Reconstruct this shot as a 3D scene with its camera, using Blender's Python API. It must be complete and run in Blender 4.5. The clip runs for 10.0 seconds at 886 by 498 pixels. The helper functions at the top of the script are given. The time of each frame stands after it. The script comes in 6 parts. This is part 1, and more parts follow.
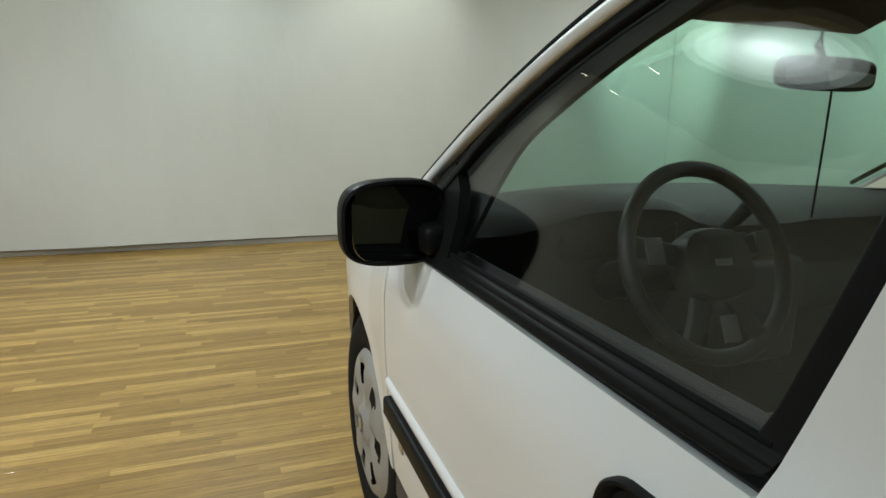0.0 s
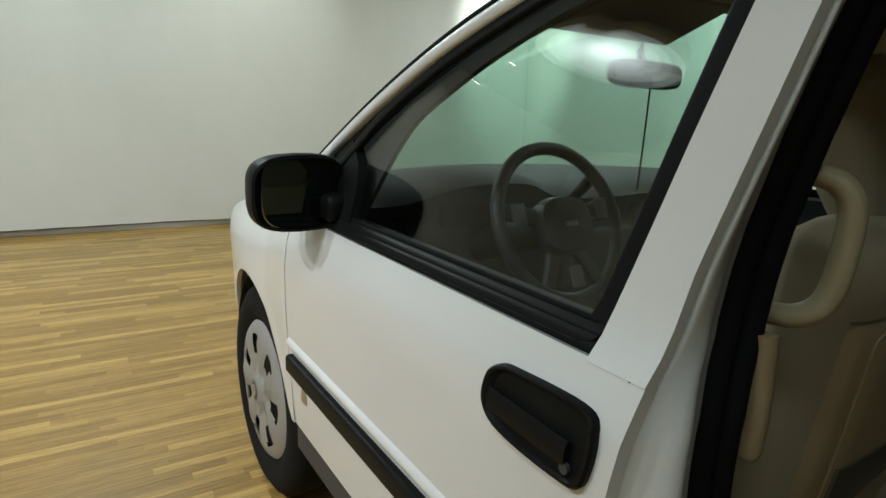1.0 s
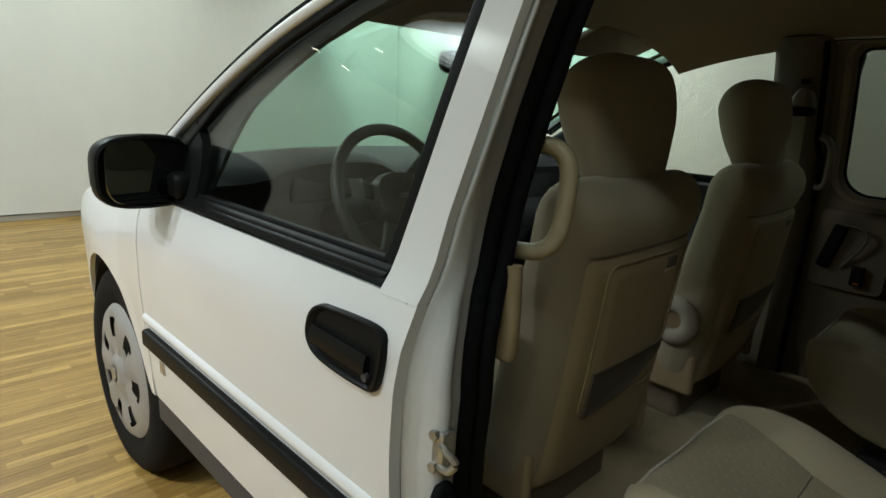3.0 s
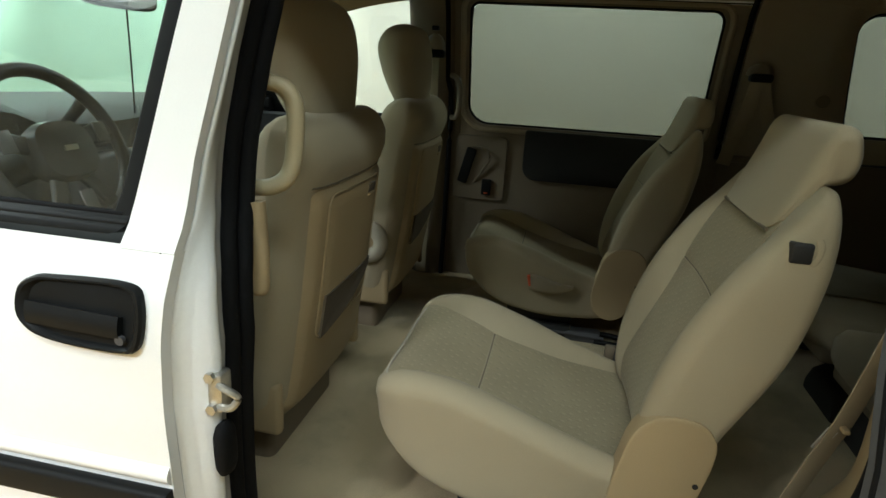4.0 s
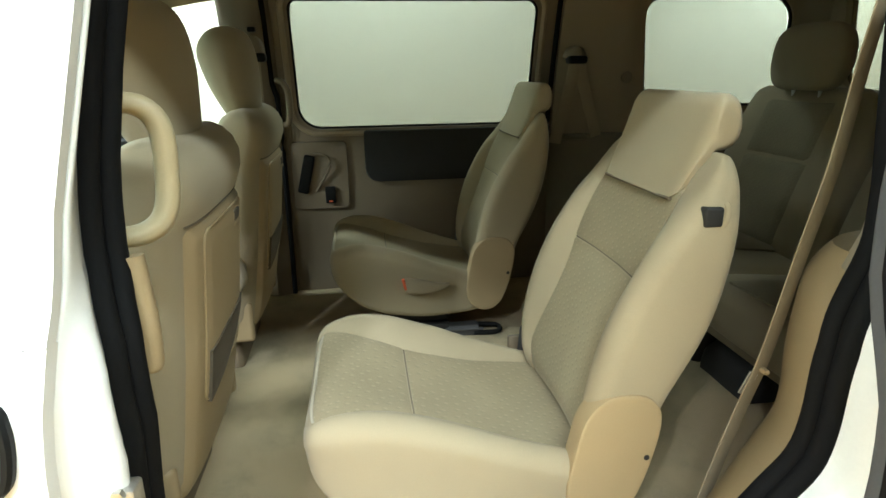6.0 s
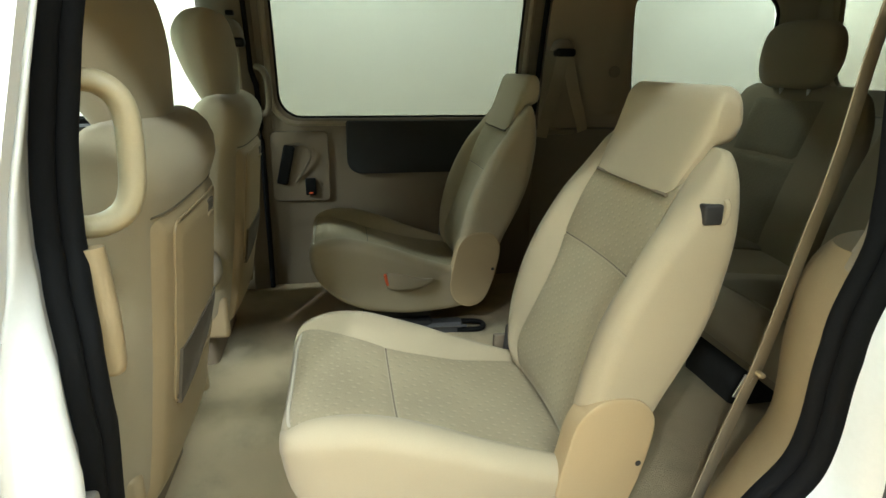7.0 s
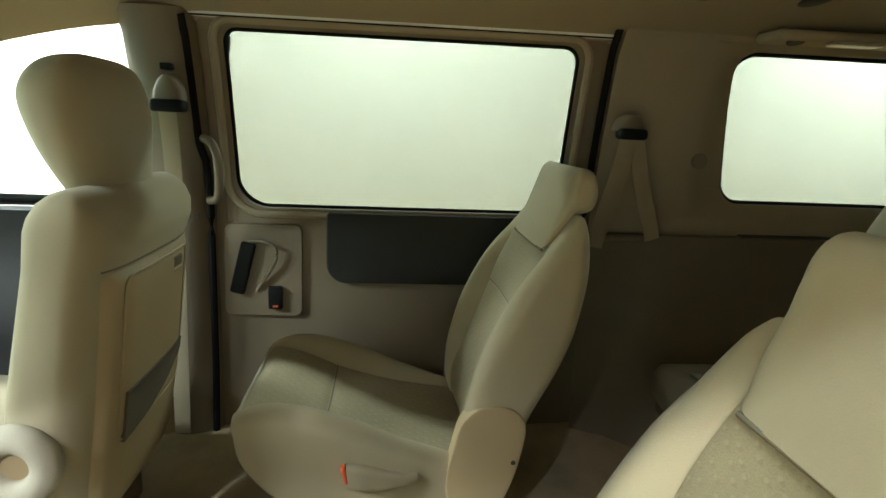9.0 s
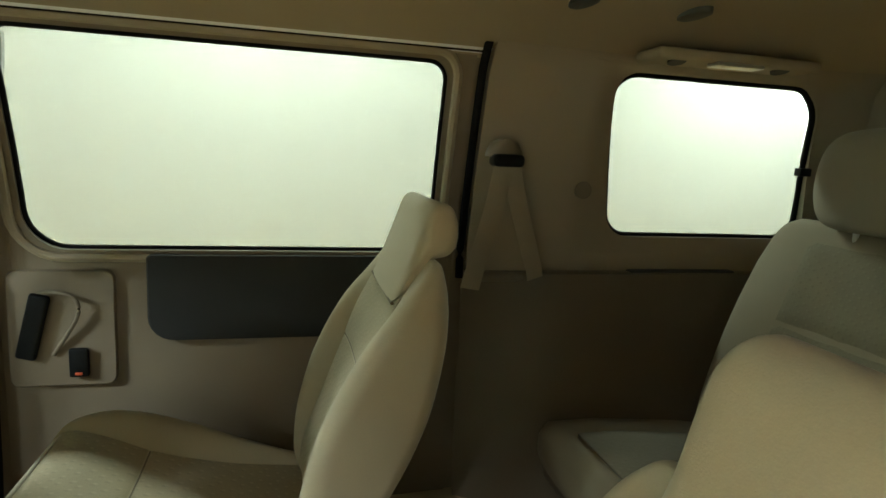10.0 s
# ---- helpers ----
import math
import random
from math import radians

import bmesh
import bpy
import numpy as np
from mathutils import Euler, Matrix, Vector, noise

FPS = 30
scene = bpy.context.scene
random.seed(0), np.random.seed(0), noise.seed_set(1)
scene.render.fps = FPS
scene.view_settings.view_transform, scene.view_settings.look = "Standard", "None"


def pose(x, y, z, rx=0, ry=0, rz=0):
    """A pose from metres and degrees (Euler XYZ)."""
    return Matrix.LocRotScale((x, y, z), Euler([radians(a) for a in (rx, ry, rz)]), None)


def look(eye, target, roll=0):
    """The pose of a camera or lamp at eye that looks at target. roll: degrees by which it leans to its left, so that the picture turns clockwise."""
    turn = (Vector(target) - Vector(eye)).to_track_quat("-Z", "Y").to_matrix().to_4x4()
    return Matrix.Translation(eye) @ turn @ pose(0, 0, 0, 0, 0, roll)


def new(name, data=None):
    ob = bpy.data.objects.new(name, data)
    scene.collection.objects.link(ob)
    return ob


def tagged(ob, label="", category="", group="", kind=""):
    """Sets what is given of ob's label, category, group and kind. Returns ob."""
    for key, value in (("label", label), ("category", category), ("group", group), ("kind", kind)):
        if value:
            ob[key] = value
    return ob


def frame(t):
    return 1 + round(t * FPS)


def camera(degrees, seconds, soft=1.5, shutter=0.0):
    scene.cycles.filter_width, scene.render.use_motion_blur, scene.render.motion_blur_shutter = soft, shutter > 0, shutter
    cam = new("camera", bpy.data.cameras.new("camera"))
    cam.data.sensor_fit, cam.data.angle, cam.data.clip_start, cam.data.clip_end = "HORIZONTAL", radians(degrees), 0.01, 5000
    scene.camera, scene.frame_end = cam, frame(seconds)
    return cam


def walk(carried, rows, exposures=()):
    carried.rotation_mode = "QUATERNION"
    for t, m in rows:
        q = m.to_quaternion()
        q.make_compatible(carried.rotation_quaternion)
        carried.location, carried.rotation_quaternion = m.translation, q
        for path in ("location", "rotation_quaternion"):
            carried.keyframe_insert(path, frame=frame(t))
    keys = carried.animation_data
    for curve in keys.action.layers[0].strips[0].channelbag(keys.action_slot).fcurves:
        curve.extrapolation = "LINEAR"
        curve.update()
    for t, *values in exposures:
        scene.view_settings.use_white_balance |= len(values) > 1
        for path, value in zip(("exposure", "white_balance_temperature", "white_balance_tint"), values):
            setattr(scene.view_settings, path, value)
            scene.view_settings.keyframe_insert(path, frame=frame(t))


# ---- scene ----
cam = camera(74.0, 10.0)
PATH = [
    (0, (-1.267, -1.663, 1.264), (-0.601, 0.177, 0.848), 0.8),
    (0.5, (-1.353, -1.724, 1.258), (-0.472, 0.021, 0.837), 2.6),
    (1, (-1.395, -1.803, 1.257), (-0.33, -0.171, 0.808), 2.4),
    (1.5, (-1.41, -1.882, 1.274), (-0.28, -0.289, 0.845), 2.3),
    (2, (-1.4, -1.971, 1.272), (-0.312, -0.354, 0.823), 2.8),
    (2.2, (-1.398, -2.008, 1.266), (-0.31, -0.394, 0.806), 3.0),
    (3.3, (-1.447, -1.997, 1.257), (0.115, -0.865, 0.731), 1.9),
    (3.5, (-1.502, -1.967, 1.262), (0.188, -1.068, 0.682), 1.5),
    (4, (-1.553, -1.931, 1.245), (0.323, -1.567, 0.653), 3.4),
    (4.5, (-1.505, -1.895, 1.231), (0.405, -1.805, 0.645), 0.6),
    (5, (-1.444, -1.861, 1.232), (0.47, -1.86, 0.652), 1.1),
    (5.5, (-1.463, -1.81, 1.238), (0.445, -1.983, 0.664), 0.7),
    (6.8, (-1.462, -1.724, 1.234), (0.427, -2.02, 0.647), -1.2),
    (7, (-1.415, -1.758, 1.225), (0.466, -2.079, 0.626), 0.4),
    (7.5, (-1.306, -1.823, 1.232), (0.58, -2.115, 0.634), 0.9),
    (8, (-1.125, -1.812, 1.225), (0.766, -2.109, 0.646), 0.7),
    (8.5, (-0.947, -1.81, 1.24), (0.964, -2.194, 0.793), 1.2),
    (9, (-0.781, -1.942, 1.268), (1.168, -2.13, 0.86), 2.4),
    (9.5, (-0.599, -2.06, 1.25), (1.351, -2.305, 0.88), 4.3),
    (10, (-0.561, -2.101, 1.275), (1.354, -2.582, 0.957), 2.8),
]
EXPOSURES = [(0, -0.6), (1, -0.5), (2.2, -0.35), (3.3, -0.1), (3.6, 0.25), (4, 0.95), (4.5, 1.75), (5, 2.08), (5.5, 2.23), (7, 2.28), (8, 2.4), (8.5, 2.70), (9, 2.91), (9.5, 2.91), (10, 2.98)]
walk(cam, [(t, look(eye, target, roll)) for t, eye, target, roll in PATH], EXPOSURES)

# ---------------------------------------------------------------- light
world = bpy.data.worlds.new("World")
scene.world = world
world.use_nodes = True
world.node_tree.nodes["Background"].inputs[0].default_value = (0.75, 0.8, 0.78, 1)
world.node_tree.nodes["Background"].inputs[1].default_value = 0.02


def area_lamp(name, place, target, size_x, size_y, watts, colour):
    data = bpy.data.lights.new(name, "AREA")
    data.shape, data.size, data.size_y, data.energy, data.color = ("RECTANGLE" if size_y > 2 else "ELLIPSE"), size_x, size_y, watts, colour
    ob = new(name, data)
    ob.matrix_world = look(place, target)
    return ob


CEIL = 3.4
TUBE_LIGHT = (0.85, 1.0, 1.0)
# unseen tube lamps added as fill: x, y, watts, width of the lit panel
TUBES = [(-2.5, -2.4, 27, 0.35), (2.7, 2.4, 45, 0.35), (2.9, -1.9, 55, 0.35), (-1.4, 2.6, 70, 0.35), (2.9, -6.2, 90, 0.35)]
for tx, ty, watts, wide in TUBES:
    area_lamp("fill_tube_light", (tx, ty, CEIL - 0.24), (tx, ty + 0.001, 0), wide, 2.3, watts, TUBE_LIGHT)
# a round drum lamp, brightest in its middle
DRUM = (-3.6, 1.75)
for k, (wide, watts) in enumerate(((0.25, 0.8), (0.42, 1.5), (0.6, 2.4), (0.78, 3.2), (0.96, 4.0), (1.14, 5.0))):
    area_lamp("drum_light", (*DRUM, CEIL - 0.21 - 0.01 * k), (DRUM[0], DRUM[1] + 0.001, 0), wide, wide * 1.2, watts, TUBE_LIGHT)
# x, y, watts, cone in degrees, aim
# unseen spots added as fill; only the pair near y 3.95 follows window reflections
SPOTS = [(-3.6, -0.2, 270, 120, (-3.0, 0.3, 0)), (-3.2, -1.0, 170, 120, (-2.6, 0.8, 0)), (-3.6, 2.9, 110, 120, (-3.0, 2.7, 0)), (-3.97, 3.97, 14, 95, (-3.97, 4.6, 2.3)), (-3.5, 3.94, 14, 95, (-3.5, 4.6, 2.3)), (0.4, 3.7, 60, 95, (0.4, 4.7, 2.3)), (3.0, 3.5, 260, 80, (3.8, 4.7, 2.2)), (2.9, 1.2, 150, 80, (4.06, 1.2, 2.2))]
for sx, sy, watts, cone, aim in SPOTS:
    data = bpy.data.lights.new("fill_and_wall_spot", "SPOT")
    data.energy, data.spot_size, data.spot_blend, data.color, data.shadow_soft_size = watts, radians(cone), 0.7, ((0.93, 1.0, 1.06) if cone > 100 else (0.90, 1.0, 0.92)), (0.05 if cone > 100 else 0.07)
    new("fill_and_wall_spot", data).matrix_world = look((sx, sy, CEIL - 0.32), aim)


# ---------------------------------------------------------------- materials
def node(tree, kind, **values):
    n = tree.nodes.new(kind)
    for key, value in values.items():
        n.inputs[key].default_value = value
    return n


def surface(name, colour, rough=0.6, metal=0.0, vary=0.12, coarse=3.0, fine=60.0, bump=0.15, depth=0.002, coat=0.0, stretch=(1, 1, 1), stain=None, sheen=0.0):
    """A painted, woven or moulded surface with variation at two scales and a fine relief."""
    m = bpy.data.materials.new(name)
    m.use_nodes = True
    t = m.node_tree
    b = t.nodes["Principled BSDF"]
    co = t.nodes.new("ShaderNodeTexCoord")
    mp = node(t, "ShaderNodeMapping", Scale=stretch)
    t.links.new(co.outputs["Object"], mp.inputs["Vector"])
    big = node(t, "ShaderNodeTexNoise", Scale=coarse, Detail=4.0, Roughness=0.6)
    small = node(t, "ShaderNodeTexNoise", Scale=fine, Detail=3.0, Roughness=0.7)
    for n in (big, small):
        t.links.new(mp.outputs["Vector"], n.inputs["Vector"])
    mix = t.nodes.new("ShaderNodeMath")
    mix.operation = "ADD"
    t.links.new(big.outputs["Fac"], mix.inputs[0])
    t.links.new(small.outputs["Fac"], mix.inputs[1])
    ramp = t.nodes.new("ShaderNodeMapRange")
    ramp.inputs["From Min"].default_value, ramp.inputs["From Max"].default_value = 0.6, 1.4
    t.links.new(mix.outputs[0], ramp.inputs["Value"])
    cm = t.nodes.new("ShaderNodeMix")
    cm.data_type = "RGBA"
    dark = stain or tuple(c * (1 - vary) for c in colour)
    cm.inputs[6].default_value = (*dark, 1)
    cm.inputs[7].default_value = (*[min(1, c * (1 + vary)) for c in colour], 1)
    t.links.new(ramp.outputs["Result"], cm.inputs[0])
    t.links.new(cm.outputs[2], b.inputs["Base Color"])
    rr = t.nodes.new("ShaderNodeMapRange")
    rr.inputs["To Min"].default_value, rr.inputs["To Max"].default_value = max(0.02, rough * 0.85), min(1, rough * 1.15)
    t.links.new(big.outputs["Fac"], rr.inputs["Value"])
    t.links.new(rr.outputs["Result"], b.inputs["Roughness"])
    b.inputs["Metallic"].default_value = metal
    b.inputs["Coat Weight"].default_value = coat
    b.inputs["Coat Roughness"].default_value = 0.06
    b.inputs["Sheen Weight"].default_value = sheen
    if bump:
        bp = node(t, "ShaderNodeBump", Strength=bump, Distance=depth)
        t.links.new(small.outputs["Fac"], bp.inputs["Height"])
        t.links.new(bp.outputs["Normal"], b.inputs["Normal"])
    return m


def glass(name, tint, gloss=0.03, rough=0.0):
    m = bpy.data.materials.new(name)
    m.use_nodes = True
    t = m.node_tree
    t.nodes.clear()
    out = t.nodes.new("ShaderNodeOutputMaterial")
    tr = node(t, "ShaderNodeBsdfTransparent", Color=(*tint, 1))
    gl = node(t, "ShaderNodeBsdfGlossy", Color=(1, 1, 1, 1), Roughness=rough)
    lw = node(t, "ShaderNodeLayerWeight", Blend=0.5)
    pw = t.nodes.new("ShaderNodeMath")
    pw.operation = "POWER"
    pw.inputs[1].default_value = 5.0
    t.links.new(lw.outputs["Facing"], pw.inputs[0])
    fr = t.nodes.new("ShaderNodeMath")
    fr.operation = "MULTIPLY_ADD"
    fr.inputs[1].default_value, fr.inputs[2].default_value = 0.7, gloss
    t.links.new(pw.outputs[0], fr.inputs[0])
    mx = t.nodes.new("ShaderNodeMixShader")
    t.links.new(fr.outputs[0], mx.inputs[0])
    t.links.new(tr.outputs[0], mx.inputs[1])
    t.links.new(gl.outputs[0], mx.inputs[2])
    t.links.new(mx.outputs[0], out.inputs["Surface"])
    return m


def lamp_face(name, colour, strength):
    m = bpy.data.materials.new(name)
    m.use_nodes = True
    b = m.node_tree.nodes["Principled BSDF"]
    b.inputs["Base Color"].default_value = (0.9, 0.9, 0.88, 1)
    b.inputs["Emission Color"].default_value = (*colour, 1)
    b.inputs["Emission Strength"].default_value = strength
    return m


def dotted_cloth(name, colour, dot):
    """Seat cloth with a diagonal grid of small woven dots."""
    m = surface(name, colour, 0.95, vary=0.16, coarse=9, fine=420, bump=0.5, depth=0.0015, sheen=0.06)
    t = m.node_tree
    b = t.nodes["Principled BSDF"]
    base = b.inputs["Base Color"].links[0].from_socket
    co = t.nodes.new("ShaderNodeTexCoord")
    sep, com = t.nodes.new("ShaderNodeSeparateXYZ"), t.nodes.new("ShaderNodeCombineXYZ")
    t.links.new(co.outputs["Object"], sep.inputs[0])
    run = t.nodes.new("ShaderNodeMath")
    run.operation = "SUBTRACT"
    t.links.new(sep.outputs["Y"], run.inputs[0])
    t.links.new(sep.outputs["Z"], run.inputs[1])
    t.links.new(sep.outputs["X"], com.inputs["X"])
    t.links.new(run.outputs[0], com.inputs["Y"])
    mp = node(t, "ShaderNodeMapping", Rotation=(0, 0, radians(45)))
    t.links.new(com.outputs[0], mp.inputs["Vector"])
    vo = node(t, "ShaderNodeTexVoronoi", Scale=54.0, Randomness=0.38)
    vo.voronoi_dimensions = "2D"
    t.links.new(mp.outputs["Vector"], vo.inputs["Vector"])
    rg = node(t, "ShaderNodeMapRange")
    rg.inputs["From Min"].default_value, rg.inputs["From Max"].default_value = 0.19, 0.10
    t.links.new(vo.outputs["Distance"], rg.inputs["Value"])
    cm = t.nodes.new("ShaderNodeMix")
    cm.data_type = "RGBA"
    t.links.new(rg.outputs["Result"], cm.inputs[0])
    t.links.new(base, cm.inputs[6])
    cm.inputs[7].default_value = (*dot, 1)
    # darker spot shifted off each dot: the shade of its hollow, in the colour
    off = t.nodes.new("ShaderNodeVectorMath")
    off.inputs[1].default_value = (0.0050, 0.0016, 0.0)
    t.links.new(mp.outputs["Vector"], off.inputs[0])
    v2 = node(t, "ShaderNodeTexVoronoi", Scale=54.0, Randomness=0.38)
    v2.voronoi_dimensions = "2D"
    t.links.new(off.outputs[0], v2.inputs["Vector"])
    r2 = node(t, "ShaderNodeMapRange")
    r2.inputs["From Min"].default_value, r2.inputs["From Max"].default_value = 0.22, 0.10
    t.links.new(v2.outputs["Distance"], r2.inputs["Value"])
    c2 = t.nodes.new("ShaderNodeMix")
    c2.data_type = "RGBA"
    t.links.new(r2.outputs["Result"], c2.inputs[0])
    t.links.new(base, c2.inputs[6])
    c2.inputs[7].default_value = (*[q * 0.90 for q in colour], 1)
    t.links.new(c2.outputs[2], cm.inputs[6])
    t.links.new(cm.outputs[2], b.inputs["Base Color"])
    return m


WHITE = surface("white_car_paint", (0.77, 0.78, 0.775), 0.32, vary=0.02, coarse=2, fine=300, bump=0.02, depth=0.0003, coat=0.6)
JAMB = surface("white_jamb_paint", (0.74, 0.75, 0.74), 0.32, vary=0.04, coarse=5, fine=120, bump=0.03, depth=0.0005, coat=0.6)
BLACK = surface("black_trim_plastic", (0.008, 0.0085, 0.0085), 0.45, vary=0.2, coarse=8, fine=500, bump=0.06, depth=0.0004)
RUBBER = surface("black_rubber", (0.0055, 0.0055, 0.006), 0.8, vary=0.25, coarse=10, fine=350, bump=0.08, depth=0.0004)
EDGEGREY = surface("grey_edge_rubber", (0.055, 0.057, 0.062), 0.7, vary=0.12, coarse=10, fine=300, bump=0.1, depth=0.0005)
TYRE = surface("tyre_rubber", (0.013, 0.0125, 0.012), 0.85, vary=0.3, coarse=9, fine=180, bump=0.3, depth=0.001)
SILVER = surface("silver_wheel_paint", (0.74, 0.74, 0.72), 0.30, 0.35, vary=0.06, coarse=12, fine=200, bump=0.03, depth=0.0004)
BLACK.node_tree.nodes["Principled BSDF"].inputs["Specular IOR Level"].default_value = 0.1
RUBBER.node_tree.nodes["Principled BSDF"].inputs["Specular IOR Level"].default_value = 0.12
TYRE.node_tree.nodes["Principled BSDF"].inputs["Specular IOR Level"].default_value = 0.12
METAL = surface("zinc_plated_steel", (0.52, 0.51, 0.47), 0.36, 0.9, vary=0.2, coarse=30, fine=300, bump=0.1, depth=0.0004)
DARK = surface("dark_recess_plastic", (0.012, 0.012, 0.012), 0.7, vary=0.2, coarse=8, fine=200, bump=0.1, depth=0.0005)
GREY = surface("grey_rocker_plastic", (0.05, 0.05, 0.052), 0.6, vary=0.12, coarse=6, fine=300, bump=0.2, depth=0.0008)
DASH = surface("dark_grey_dash_plastic", (0.034, 0.036, 0.036), 0.62, vary=0.1, coarse=6, fine=120, bump=0.03, depth=0.0004)
PILLARGREY = surface("grey_pillar_lining", (0.045, 0.05, 0.048), 0.7, vary=0.1, coarse=6, fine=500, bump=0.08, depth=0.0004)
UNDERLAY = surface("dark_oak_underlay", (0.20, 0.11, 0.035), 0.8, vary=0.2, coarse=2, fine=30, bump=0.1, depth=0.001)
SPOKE = surface("satin_grey_insert", (0.14, 0.14, 0.137), 0.4, 0.4, vary=0.06, coarse=12, fine=200, bump=0.03, depth=0.0004)
WHEELGREY = surface("dark_grey_wheel_leather", (0.028, 0.028, 0.027), 0.5, vary=0.15, coarse=10, fine=350, bump=0.2, depth=0.0006)
# as far rear lining, this holds that side's shade in its colour
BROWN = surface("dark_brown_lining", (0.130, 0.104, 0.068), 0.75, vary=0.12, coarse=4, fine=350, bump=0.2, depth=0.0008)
CLOTH = surface("tan_seat_cloth", (0.306, 0.256, 0.168), 0.95, vary=0.07, coarse=5, fine=600, bump=0.2, depth=0.0012, sheen=0.08)
PATTERN = dotted_cloth("tan_dotted_seat_cloth", (0.266, 0.221, 0.135), (0.306, 0.259, 0.165))
TAN = surface("tan_moulded_plastic", (0.318, 0.238, 0.133), 0.52, vary=0.06, coarse=4, fine=420, bump=0.15, depth=0.0006)
MOULD = surface("brown_tan_moulding", (0.235, 0.172, 0.092), 0.55, vary=0.08, coarse=4, fine=420, bump=0.15, depth=0.0006)
HANDLE = surface("cream_handle_plastic", (0.36, 0.30, 0.185), 0.5, vary=0.05, coarse=6, fine=420, bump=0.1, depth=0.0005)
# on the far pillar and shelf, a shaded copy of PILLARTRIM
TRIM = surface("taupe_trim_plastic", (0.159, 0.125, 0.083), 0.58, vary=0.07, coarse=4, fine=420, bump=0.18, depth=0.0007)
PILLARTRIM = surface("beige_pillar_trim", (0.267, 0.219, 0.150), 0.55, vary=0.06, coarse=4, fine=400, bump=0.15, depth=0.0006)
LINER = surface("beige_headliner_cloth", (0.318, 0.261, 0.172), 0.97, vary=0.06, coarse=4, fine=500, bump=0.4, depth=0.001)
CARPET = surface("tan_floor_carpet", (0.43, 0.332, 0.192), 1.0, vary=0.12, coarse=3.2, fine=700, bump=0.9, depth=0.004, stain=(0.235, 0.205, 0.115), sheen=0.1)
CARPET.node_tree.nodes["Map Range"].inputs["From Min"].default_value = 0.78
CARPET.node_tree.nodes["Map Range"].inputs["From Max"].default_value = 1.0
# third-row cloths: the seat cloths darkened, rear-cabin shade in the colour
BENCH_SHADED = surface("shaded_tan_bench_cloth", (0.215, 0.180, 0.118), 0.95, vary=0.08, coarse=5, fine=600, bump=0.4, depth=0.0012, sheen=0.08)
BENCHDOT_SHADED = dotted_cloth("shaded_dotted_bench_cloth", (0.165, 0.140, 0.090), (0.182, 0.155, 0.100))
WEB = surface("tan_belt_webbing", (0.27, 0.222, 0.148), 0.8, vary=0.08, coarse=20, fine=900, bump=0.4, depth=0.0008)
PIPING = surface("pale_seam_piping", (0.382, 0.344, 0.267), 0.9, vary=0.06, coarse=8, fine=300, bump=0.2, depth=0.0005)
SEAM = surface("dark_seam_thread", (0.13, 0.105, 0.07), 0.95, vary=0.1, coarse=8, fine=300, bump=0.1, depth=0.0005)
RED = surface("orange_red_plastic", (0.55, 0.09, 0.03), 0.5, vary=0.08, coarse=12, fine=300, bump=0.05, depth=0.0004)
CHARCOAL = surface("charcoal_cloth_panel", (0.016, 0.016, 0.0145), 0.9, vary=0.2, coarse=6, fine=600, bump=0.4, depth=0.001)
MIRROR = surface("mirror_silver", (0.16, 0.17, 0.16), 0.02, 1.0, vary=0.02, coarse=2, fine=4, bump=0)
SHIELD = glass("green_tinted_windscreen_glass", (0.75, 0.935, 0.89), 0.01)
SIDE = glass("grey_tinted_door_glass", (0.90, 0.92, 0.90), 0.05)
DEEP = glass("deep_tinted_rear_glass", (0.45, 0.455, 0.41), 0.03)
PRIVACY = glass("pale_green_rear_glass", (0.405, 0.416, 0.386), 0.0)
CANVAS = surface("white_canvas_backdrop", (0.66, 0.66, 0.62), 0.9, vary=0.035, coarse=0.8, fine=3.4, bump=0.45, depth=0.03, stretch=(0.8, 0.8, 0.35))
PLASTER = surface("white_wall_plaster", (0.70, 0.70, 0.65), 0.9, vary=0.03, coarse=0.7, fine=4, bump=0.0)
SKIRT = surface("grey_skirting", (0.50, 0.49, 0.46), 0.6, vary=0.1, coarse=3, fine=60, bump=0.1, depth=0.001)
CURTAIN = surface("charcoal_curtain", (0.045, 0.045, 0.045), 0.95, vary=0.2, coarse=1.5, fine=30, bump=0.3, depth=0.004, stretch=(1, 1, 0.2))
CEILING = surface("dark_ceiling_paint", (0.16, 0.16, 0.155), 0.9, vary=0.1, coarse=1.5, fine=40, bump=0.2, depth=0.003)
TUBE = lamp_face("fluorescent_tube_glow", TUBE_LIGHT, 14.0)
BULB = lamp_face("downlight_glow", (1.0, 0.93, 0.8), 30.0)


